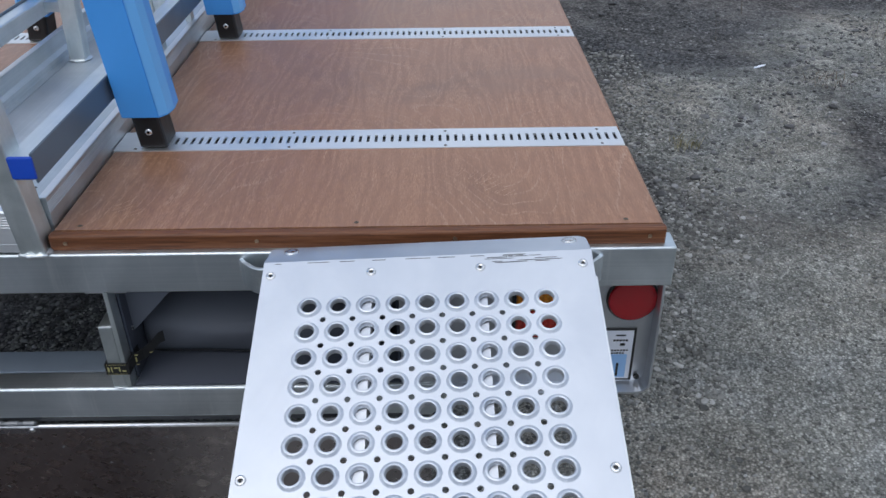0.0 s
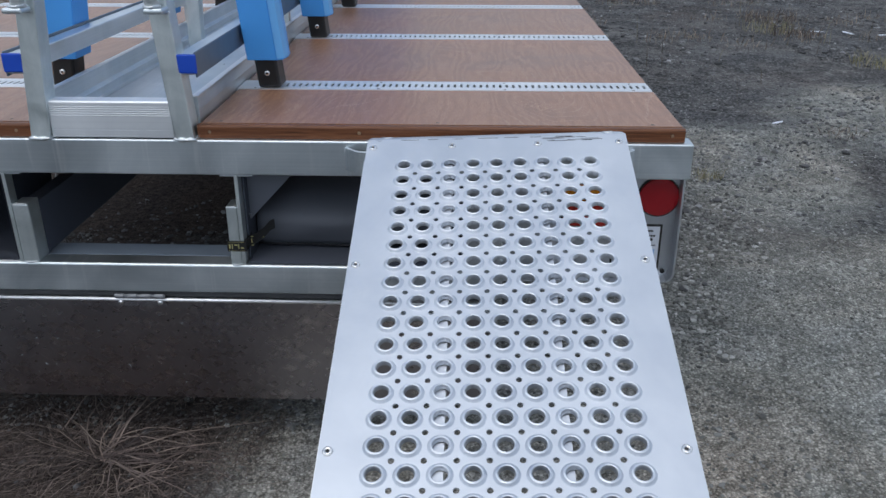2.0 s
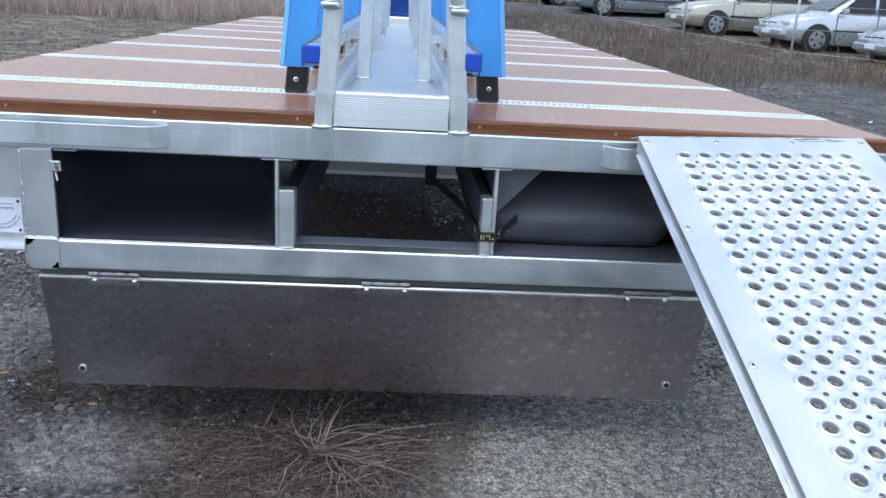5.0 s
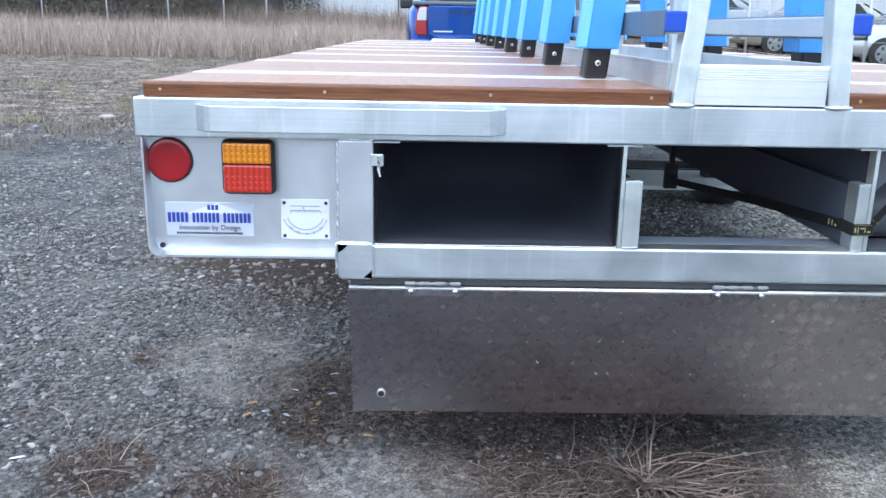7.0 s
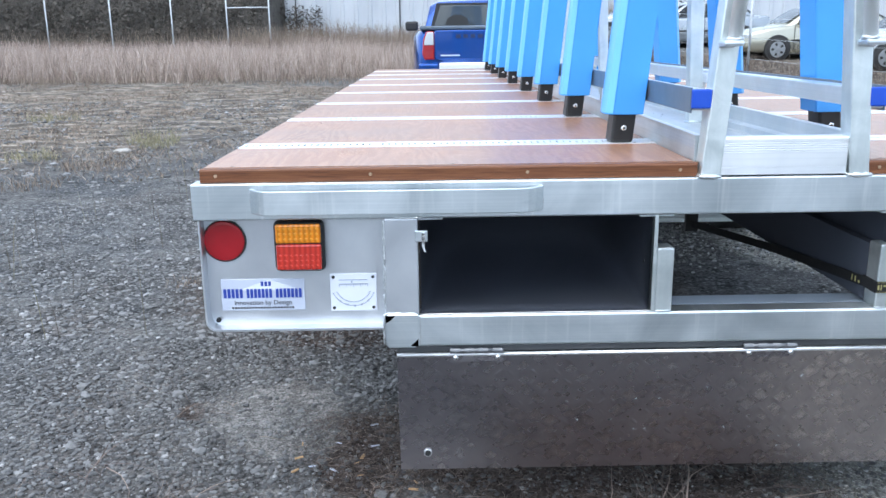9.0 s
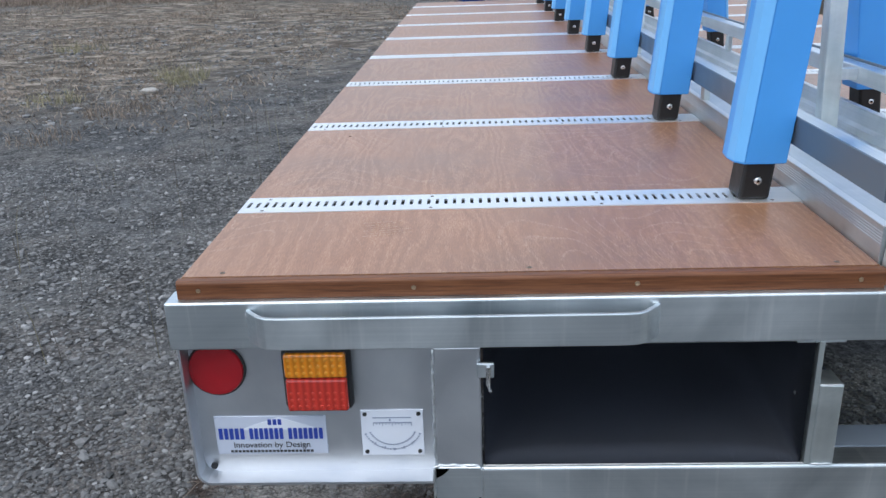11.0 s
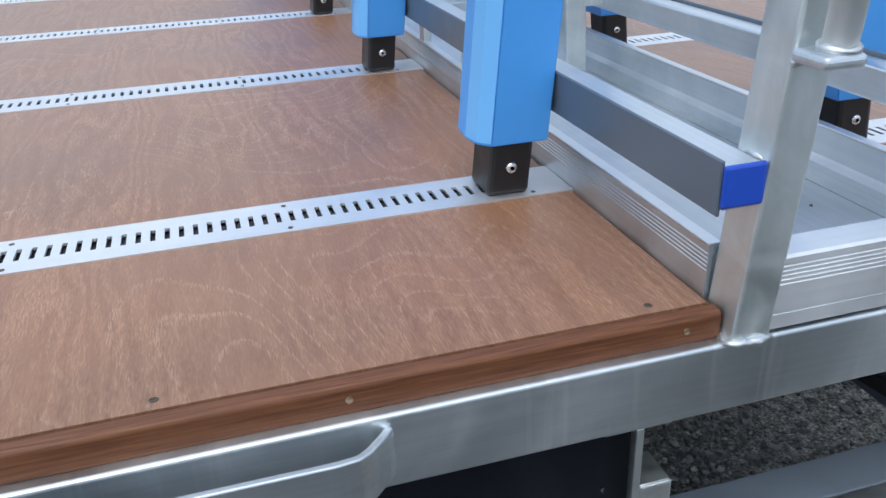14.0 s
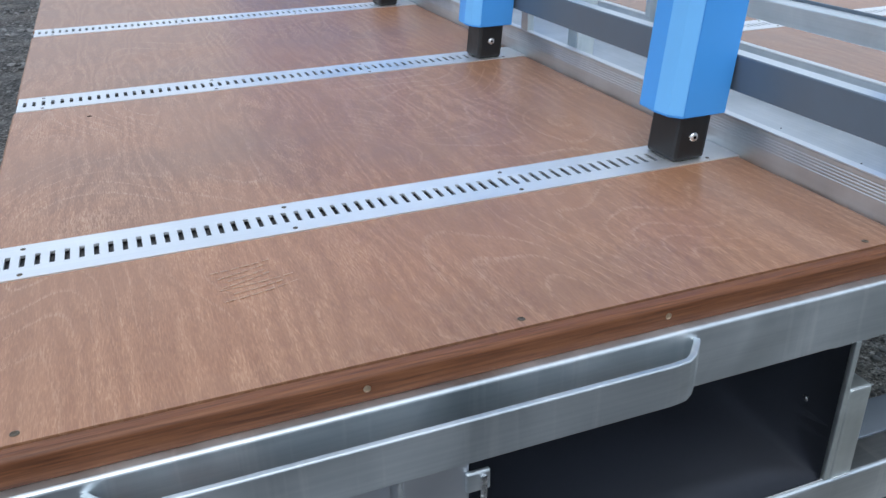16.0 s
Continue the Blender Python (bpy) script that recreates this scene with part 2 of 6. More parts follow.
COUNTERSUNK = painted("countersunk_screw", (0.11, 0.085, 0.06), 0.4, 0.2, 0, 0.6, 40)
LEDGE = painted("blue_grey_ledge", (0.15, 0.18, 0.22), 0.45, 0.12, 0, 0, 6)
CHIP_TAN = painted("split_wood", (0.46, 0.29, 0.14), 0.7, 0.2)
STRAP_Y = painted("yellow_print", (0.36, 0.33, 0.14), 0.6, 0.1)


def lens(name, c):
    m, n, l, b = material(name, 0.16, 0, c)
    w = n.new("ShaderNodeTexWave")
    w.wave_type, w.bands_direction = "BANDS", "X"
    w.inputs["Scale"].default_value, w.inputs["Distortion"].default_value = 29.0, 0.0
    l.new(coords(n, l), w.inputs["Vector"])
    l.new(ramp(n, l, w.outputs["Fac"], (0.0, tuple(x * 0.8 for x in c)), (1.0, tuple(min(1, x * 1.2) for x in c))), b.inputs["Base Color"])
    b.inputs["Coat Weight"].default_value = 0.6
    return m


RED_LENS = lens("red_lens", (0.46, 0.032, 0.02))
DEEP_RED = painted("red_reflector", (0.3, 0.008, 0.014), 0.16, 0.1, 0.5, 0, 12)
ROCK = painted("pale_stone", (0.34, 0.325, 0.3), 0.8, 0.2, 0, 0, 20, 0.3)
AMBER = lens("amber_lens", (0.68, 0.22, 0.01))
AMBER_LED = painted("amber_diode", (0.74, 0.3, 0.025), 0.15, 0.05)
RED_LED = painted("red_diode", (0.52, 0.045, 0.027), 0.15, 0.05)


def glassy(name, c, rough=0.05):
    m, n, l, b = material(name, rough, 0, c)
    b.inputs["Coat Weight"].default_value = 1.0
    return m


CAR_GLASS = glassy("car_window", (0.02, 0.025, 0.03), 0.08)
LAMP_GLASS = glassy("headlamp_glass", (0.5, 0.53, 0.55), 0.1)


# thatch, but the last spot paints the under-trailer shade into the ground
THATCH_SHADE_SPOTS = ((-0.22, 0.12, 0.55, 0.52), (-0.72, 0.46, 0.46, 0.3), (-0.91, 0.36, 0.14, 0.3), (-1.04, -0.05, 0.2, 0.17), (-1.35, 0.05, 0.17, 0.17), (-1.41, 0.69, 0.13, 0.1), (-1.1, 1.3, 0.2, 0.1), (-0.75, 2.1, 1.5, 1.3))
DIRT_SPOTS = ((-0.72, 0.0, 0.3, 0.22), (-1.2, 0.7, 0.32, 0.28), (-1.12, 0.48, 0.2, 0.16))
# pale sand; the last two spots also paint light into the ground there
SAND_LIGHT_SPOTS = ((0.82, 0.0, 0.9, 0.85), (0.75, 0.9, 0.85, 0.6), (1.2, 2.6, 0.5, 0.7))


def ground_material():
    m, n, l, b = material("gravel_yard", 0.95)
    b.inputs["Specular IOR Level"].default_value = 0.12
    vec = coords(n, l)
    v = n.new("ShaderNodeTexVoronoi")
    v.inputs["Scale"].default_value = 62
    l.new(vec, v.inputs["Vector"])
    v2 = n.new("ShaderNodeTexVoronoi")
    v2.inputs["Scale"].default_value = 24
    l.new(vec, v2.inputs["Vector"])
    grit = noisy(n, l, vec, 150, 4, 0.7)
    mid = noisy(n, l, vec, 2.4, 6, 0.65, 0.5)
    wide = noisy(n, l, vec, 0.42, 5, 0.6, 0.6)
    stones = ramp(n, l, v.outputs["Color"], (0.0, (0.05, 0.052, 0.055)), (0.55, (0.142, 0.143, 0.145)), (1.0, (0.28, 0.28, 0.282)))
    cracks = ramp(n, l, v.outputs["Distance"], (0.0, (1.1, 1.1, 1.1)), (0.75, (0.22, 0.22, 0.22)))
    mottle = ramp(n, l, noisy(n, l, vec, 11, 6, 0.75, 0.3), *grey_stop((0.4, 0.7), (0.6, 1.25)))
    gravel = mixed(n, l, 1.0, mixed(n, l, 1.0, stones, cracks, "MULTIPLY"), mottle, "MULTIPLY")
    speck = mixed(n, l, 0.5, grit, noisy(n, l, vec, 34, 5, 0.75))
    dirt = ramp(n, l, speck, (0.42, (0.075, 0.074, 0.072)), (0.5, (0.16, 0.16, 0.158)), (0.58, (0.27, 0.27, 0.267)))
    yard = ramp(n, l, mixed(n, l, 0.4, speck, noisy(n, l, vec, 4.5, 6, 0.7, 0.6)), (0.4, (0.11, 0.112, 0.102)), (0.5, (0.225, 0.228, 0.208)), (0.6, (0.39, 0.39, 0.36)))
    v3 = n.new("ShaderNodeTexVoronoi")
    v3.inputs["Scale"].default_value = 150
    l.new(vec, v3.inputs["Vector"])
    grains = mixed(n, l, 1.0, ramp(n, l, v3.outputs["Color"], *grey_stop((0.1, 0.5), (0.5, 1.0), (0.9, 1.65))), ramp(n, l, v3.outputs["Distance"], *grey_stop((0.15, 1.35), (0.75, 0.6))), "MULTIPLY")
    yard = mixed(n, l, 0.85, yard, mixed(n, l, 1.0, yard, grains, "MULTIPLY"))
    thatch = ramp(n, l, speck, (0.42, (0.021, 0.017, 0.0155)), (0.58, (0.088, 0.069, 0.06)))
    clump = mixed(n, l, 0.25, noisy(n, l, coords(n, l, (1.0, 1.3, 1.0)), 2.6, 9, 0.8, 0.5), speck)
    stubble = ramp(n, l, clump, (0.43, (0.048, 0.041, 0.033)), (0.51, (0.13, 0.112, 0.092)), (0.57, (0.31, 0.275, 0.235)))
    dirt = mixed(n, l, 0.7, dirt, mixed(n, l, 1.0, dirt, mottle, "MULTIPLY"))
    sand = ramp(n, l, speck, (0.42, (0.12, 0.113, 0.097)), (0.5, (0.28, 0.266, 0.233)), (0.57, (0.46, 0.44, 0.392)))
    sand = mixed(n, l, 0.6, sand, mixed(n, l, 1.0, sand, grains, "MULTIPLY"))
    base = mixed(n, l, ramp(n, l, mid, *grey_stop((0.44, 0.05), (0.62, 0.6))), gravel, dirt)
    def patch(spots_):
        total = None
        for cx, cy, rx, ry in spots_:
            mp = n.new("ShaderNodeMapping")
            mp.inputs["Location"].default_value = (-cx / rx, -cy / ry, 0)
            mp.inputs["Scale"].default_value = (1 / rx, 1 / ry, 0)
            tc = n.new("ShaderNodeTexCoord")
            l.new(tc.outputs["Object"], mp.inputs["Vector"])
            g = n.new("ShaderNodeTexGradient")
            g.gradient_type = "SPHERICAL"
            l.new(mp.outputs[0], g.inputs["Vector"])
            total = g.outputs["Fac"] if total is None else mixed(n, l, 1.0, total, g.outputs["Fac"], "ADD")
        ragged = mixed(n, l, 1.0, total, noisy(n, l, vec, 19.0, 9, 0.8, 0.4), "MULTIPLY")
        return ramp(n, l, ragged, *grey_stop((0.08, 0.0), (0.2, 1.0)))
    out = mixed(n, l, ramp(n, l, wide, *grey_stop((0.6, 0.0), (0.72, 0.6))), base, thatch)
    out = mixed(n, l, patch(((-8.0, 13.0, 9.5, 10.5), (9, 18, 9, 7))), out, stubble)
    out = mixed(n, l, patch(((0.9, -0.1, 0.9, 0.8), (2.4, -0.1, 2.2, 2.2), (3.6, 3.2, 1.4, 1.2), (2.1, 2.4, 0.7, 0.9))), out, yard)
    out = mixed(n, l, patch(THATCH_SHADE_SPOTS), out, thatch)
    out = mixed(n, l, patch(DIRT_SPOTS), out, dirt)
    out = mixed(n, l, patch(SAND_LIGHT_SPOTS), out, sand)
    zones = ramp(n, l, noisy(n, l, vec, 1.1, 5, 0.65, 0.8), (0.36, (0.86, 0.88, 0.92)), (0.5, (1.0, 0.99, 0.98)), (0.64, (1.12, 1.055, 1.02)))
    l.new(mixed(n, l, 1.0, out, zones, "MULTIPLY"), b.inputs["Base Color"])
    h = mixed(n, l, 0.5, v.outputs["Distance"], v2.outputs["Distance"])
    hh = mixed(n, l, 0.35, h, grit)
    bumped(n, l, b, hh, 1.0, 0.016)
    return m


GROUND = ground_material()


def island(name, *stops, rough=0.8):
    m, n, l, b = material(name, rough)
    g = n.new("ShaderNodeNewGeometry")
    f = noisy(n, l, coords(n, l), 60, 3)
    c = ramp(n, l, g.outputs["Random Per Island"], *stops)
    l.new(mixed(n, l, 0.6, c, ramp(n, l, f, *grey_stop((0.3, 0.75), (0.7, 1.2))), "MULTIPLY"), b.inputs["Base Color"])
    return m


PEBBLE = island("pebbles", (0.0, (0.05, 0.05, 0.052)), (0.5, (0.107, 0.107, 0.109)), (0.94, (0.178, 0.178, 0.18)), (1.0, (0.32, 0.32, 0.32)))
SUNKEN = island("sunken_stones", (0.0, (0.075, 0.075, 0.077)), (0.5, (0.15, 0.15, 0.152)), (0.94, (0.225, 0.225, 0.226)), (1.0, (0.36, 0.36, 0.36)))
GRIT = island("pale_grit", (0.0, (0.06, 0.06, 0.056)), (0.5, (0.165, 0.166, 0.154)), (0.86, (0.25, 0.25, 0.236)), (1.0, (0.4, 0.4, 0.385)))
STRAW = island("dry_straw", (0.0, (0.038, 0.03, 0.026)), (0.6, (0.092, 0.07, 0.06)), (1.0, (0.25, 0.2, 0.165)))
FIELD = island("dry_grass", (0.0, (0.17, 0.124, 0.098)), (0.5, (0.4, 0.31, 0.262)), (1.0, (0.62, 0.53, 0.47)))
BROWN_DARK = island("rust_weeds", (0.0, (0.045, 0.035, 0.032)), (0.5, (0.11, 0.085, 0.07)), (1.0, (0.24, 0.19, 0.15)))
BUSH = island("dry_bush", (0.0, (0.028, 0.02, 0.018)), (0.5, (0.078, 0.056, 0.049)), (1.0, (0.3, 0.236, 0.195)))
BROWN = island("brown_grass", (0.0, (0.1, 0.075, 0.058)), (0.5, (0.2, 0.155, 0.12)), (1.0, (0.36, 0.29, 0.23)))
WEED = island("dark_weeds", (0.0, (0.05, 0.04, 0.03)), (0.6, (0.115, 0.098, 0.065)), (1.0, (0.22, 0.2, 0.12)))
TUFT = island("green_tuft", (0.0, (0.14, 0.125, 0.07)), (0.6, (0.25, 0.235, 0.13)), (1.0, (0.4, 0.35, 0.23)))
LEAF = island("hedge_leaves", (0.0, (0.05, 0.046, 0.04)), (0.5, (0.082, 0.074, 0.064)), (1.0, (0.125, 0.11, 0.095)))

THICKET = painted("thicket", (0.082, 0.074, 0.064), 0.9, 0.4, 0, 0, 3.0, 0)


def wall_sheet():
    m, n, l, b = material("pale_wall_cladding", 0.55)
    f = noisy(n, l, coords(n, l, (0.6, 0.6, 0.15)), 1.5, 5, 0.6)
    l.new(ramp(n, l, f, (0.3, (0.42, 0.45, 0.49)), (0.7, (0.53, 0.555, 0.59))), b.inputs["Base Color"])
    return m


WALL = wall_sheet()
ROOF = painted("dark_roof", (0.05, 0.055, 0.06), 0.6, 0.15)


# ---- mesh helpers ----
def thing(name, label, category, group="", at=(0, 0, 0), turn=0.0):
    ob = new(name)
    ob.matrix_basis = pose(*at, 0, 0, turn)
    return tagged(ob, label, category, group)


def part(name, bm, mat, parent, label="", smooth=False):
    me = bpy.data.meshes.new(name)
    bm.to_mesh(me)
    bm.free()
    return part_of(name, me, mat, parent, label, smooth)


def part_of(name, me, mat, parent, label="", smooth=False):
    if mat is not None and not me.materials:
        me.materials.append(mat)
    if smooth:
        me.shade_smooth()
    ob = new(name, me)
    ob.parent = parent
    if label:
        ob["label"] = label
    return ob


def add_box(bm, x0, x1, y0, y1, z0, z1):
    v = [bm.verts.new((x, y, z)) for z in (z0, z1) for y in (y0, y1) for x in (x0, x1)]
    for f in ((0, 2, 3, 1), (4, 5, 7, 6), (0, 1, 5, 4), (2, 6, 7, 3), (0, 4, 6, 2), (1, 3, 7, 5)):
        bm.faces.new([v[i] for i in f])
    return v


def bevelled(bm, r, seg=2):
    if r > 0:
        bmesh.ops.bevel(bm, geom=bm.edges[:], offset=r, segments=seg, profile=0.5, affect="EDGES")
    return bm


def box(x0, x1, y0, y1, z0, z1, r=0.003, seg=2):
    bm = bmesh.new()
    add_box(bm, x0, x1, y0, y1, z0, z1)
    return bevelled(bm, r, seg)


def boxes(*dims, r=0.0):
    bm = bmesh.new()
    for d in dims:
        add_box(bm, *d)
    return bevelled(bm, r, 1)


def prism(pts, depth, axis="y", at=0.0, r=0.0):
    """An outline pushed along an axis: pts are (x, z) for y, (y, z) for x, (x, y) for z."""
    bm = bmesh.new()

    def place(a, b, d):
        return {"y": (a, d, b), "x": (d, a, b), "z": (a, b, d)}[axis]
    lo = [bm.verts.new(place(a, b, at)) for a, b in pts]
    hi = [bm.verts.new(place(a, b, at + depth)) for a, b in pts]
    k = len(pts)
    bm.faces.new(lo[::-1])
    bm.faces.new(hi)
    for i in range(k):
        bm.faces.new((lo[i], lo[(i + 1) % k], hi[(i + 1) % k], hi[i]))
    bmesh.ops.recalc_face_normals(bm, faces=bm.faces[:])
    return bevelled(bm, r, 1)


def turned(profile, axis="y", at=(0, 0, 0), seg=20):
    """A turned form: profile of (radius, height along the axis)."""
    bm = bmesh.new()
    rings = []
    for r, h in profile:
        ring = []
        for i in range(seg):
            a = 2 * math.pi * i / seg
            c, s = r * math.cos(a), r * math.sin(a)
            p = {"y": (c, h, s), "x": (h, c, s), "z": (c, s, h)}[axis]
            ring.append(bm.verts.new((p[0] + at[0], p[1] + at[1], p[2] + at[2])))
        rings.append(ring)
    for a, b in zip(rings, rings[1:]):
        for i in range(seg):
            bm.faces.new((a[i], a[(i + 1) % seg], b[(i + 1) % seg], b[i]))
    bm.faces.new(rings[0])
    bm.faces.new(rings[-1])
    bmesh.ops.recalc_face_normals(bm, faces=bm.faces[:])
    return bm


def bar(p, q, r, seg=10, bm=None):
    """A round bar from p to q."""
    bm = bm or bmesh.new()
    p, q = Vector(p), Vector(q)
    m = (q - p).to_track_quat("Z", "Y").to_matrix().to_4x4()
    rings = [[bm.verts.new(e + (m @ Vector((r * math.cos(2 * math.pi * i / seg), r * math.sin(2 * math.pi * i / seg), 0)))) for i in range(seg)] for e in (p, q)]
    for i in range(seg):
        bm.faces.new((rings[0][i], rings[0][(i + 1) % seg], rings[1][(i + 1) % seg], rings[1][i]))
    bm.faces.new(rings[0][::-1])
    bm.faces.new(rings[1])
    return bm


def leaning(x0, x1, y0, y1, z0, z1, dx, r=0.003):
    """A square post whose top stands dx to the side of its foot."""
    bm = box(x0, x1, y0, y1, z0, z1, r)
    for v in bm.verts:
        v.co.x += dx * (v.co.z - z0) / (z1 - z0)
    return bm


def loose(name, verts, faces, mat, label, category, group=""):
    me = bpy.data.meshes.new(name)
    me.from_pydata(verts, [], faces)
    me.materials.append(mat)
    return tagged(new(name, me), label, category, group, "stuff")


def sweep_flat(pts, z0, z1, t, r=0.0):
    """A flat bar of thickness t and height z0 to z1, bent along the plan points."""
    bm = bmesh.new()
    n = len(pts)
    rows = []
    for i, p in enumerate(pts):
        a, b = Vector(pts[max(0, i - 1)]), Vector(pts[min(n - 1, i + 1)])
        d = (b - a).normalized()
        nn = Vector((-d.y, d.x)) * t * 0.5
        p = Vector(p)
        rows.append([bm.verts.new((*(p + s * nn), z)) for s, z in ((1, z0), (1, z1), (-1, z1), (-1, z0))])
    for a, b in zip(rows, rows[1:]):
        for k in range(4):
            bm.faces.new((a[k], a[(k + 1) % 4], b[(k + 1) % 4], b[k]))
    bm.faces.new(rows[0])
    bm.faces.new(rows[-1][::-1])
    bmesh.ops.recalc_face_normals(bm, faces=bm.faces[:])
    return bevelled(bm, r, 2) if r else bm


def mesh_of(bm, name, smooth=True):
    me = bpy.data.meshes.new(name)
    bm.to_mesh(me)
    bm.free()
    if smooth:
        me.shade_smooth()
    return me


def spots(name, me, mat, parent, places, turn=(0, 0, 0)):
    if not me.materials:
        me.materials.append(mat)
    for p in places:
        ob = new(name, me)
        ob.parent = parent
        ob.matrix_basis = pose(*p, *turn)


def weld(path, r, parent, seed=0):
    """A rippled, uneven weld run along the points of path."""
    rnd = random.Random(seed)
    pts = []
    for p, q in zip(path, path[1:]):
        p, q = Vector(p), Vector(q)
        k = max(2, int((q - p).length / 0.0045))
        pts += [p + (q - p) * (i / k) for i in range(k)]
    pts.append(Vector(path[-1]))
    bm = bmesh.new()
    rings = []
    for i, p in enumerate(pts):
        d = (pts[min(i + 1, len(pts) - 1)] - pts[max(i - 1, 0)]).normalized()
        m = d.to_track_quat("Z", "Y").to_matrix()
        rr = r * rnd.uniform(0.6, 1.3) * (0.35 if i in (0, len(pts) - 1) else 1.0)
        off = Vector((rnd.uniform(-1, 1), rnd.uniform(-1, 1), rnd.uniform(-1, 1))) * r * 0.3
        rings.append([bm.verts.new(p + off + m @ Vector((rr * math.cos(a), rr * math.sin(a), 0))) for a in [2 * math.pi * j / 7 for j in range(7)]])
    for a, b in zip(rings, rings[1:]):
        for j in range(7):
            bm.faces.new((a[j], a[(j + 1) % 7], b[(j + 1) % 7], b[j]))
    bm.faces.new(rings[0])
    bm.faces.new(rings[-1])
    bmesh.ops.recalc_face_normals(bm, faces=bm.faces[:])
    return part("weld_bead", bm, WELD, parent, "", True)


# ---- ground ----
def ground_height(x, y):
    h = 0.018 * noise.noise((x * 1.3, y * 1.3, 0)) + 0.05 * noise.noise((x * 0.22, y * 0.22, 4))
    far = max(0.0, min(1.0, (y - 9) / 18))
    h += far * 0.1
    h += max(0.0, min(1.0, (x - 1.2) / 2.5)) * 0.068 * max(0.0, min(12.5, y - 14.8))
    near = math.exp(-((x + 0.1) ** 2 + (y - 1) ** 2) / 9.0)
    return h * (1 - 0.6 * near)


def make_ground():
    k = 150
    u = np.linspace(-1, 1, k)
    xs = np.sinh(u * 6.2) / math.sinh(6.2) * 700
    ys = np.sinh(u * 6.2) / math.sinh(6.2) * 700 + 2.0
    verts = [(float(x), float(y), ground_height(float(x), float(y)) if abs(x) < 60 and abs(y) < 60 else 0.0) for y in ys for x in xs]
    faces = [(j * k + i, j * k + i + 1, (j + 1) * k + i + 1, (j + 1) * k + i) for j in range(k - 1) for i in range(k - 1)]
    me = bpy.data.meshes.new("ground")
    me.from_pydata(verts, [], faces)
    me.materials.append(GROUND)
    me.shade_smooth()
    return tagged(new("ground", me), "grey gravel yard with bare dirt and dead thatch", "ground", "", "structure")


make_ground()

# ---- trailer ----
BEAM_T, BEAM_B, DECK = 0.817, 0.741, 0.846
trailer = thing("flatbed_trailer", "aluminium flatbed trailer with brown plywood deck and slotted tracks", "trailer")
FRONT = 5.68
STRIPS = [0.377 + 0.692 * k for k in range(8)]

LED = {}
for mat in (AMBER, RED_LENS):
    LED[mat.name] = mesh_of(turned([(0.003, 0.0), (0.0026, -0.0003), (0.0014, -0.0005), (0.0004, -0.0005)], "y", (0, 0, 0), 8), "led")
    LED[mat.name].materials.append(AMBER_LED if mat is AMBER else RED_LED)
part("rear_beam", box(-1.2, 1.2, 0.0, 0.05, BEAM_B, BEAM_T, 0.0035, 3), ALU, trailer, "welded mill-finish rear cross beam")
part("sill_beam", box(-0.8, 0.8, 0.0, 0.05, 0.462, 0.532, 0.005, 3), ALU, trailer)
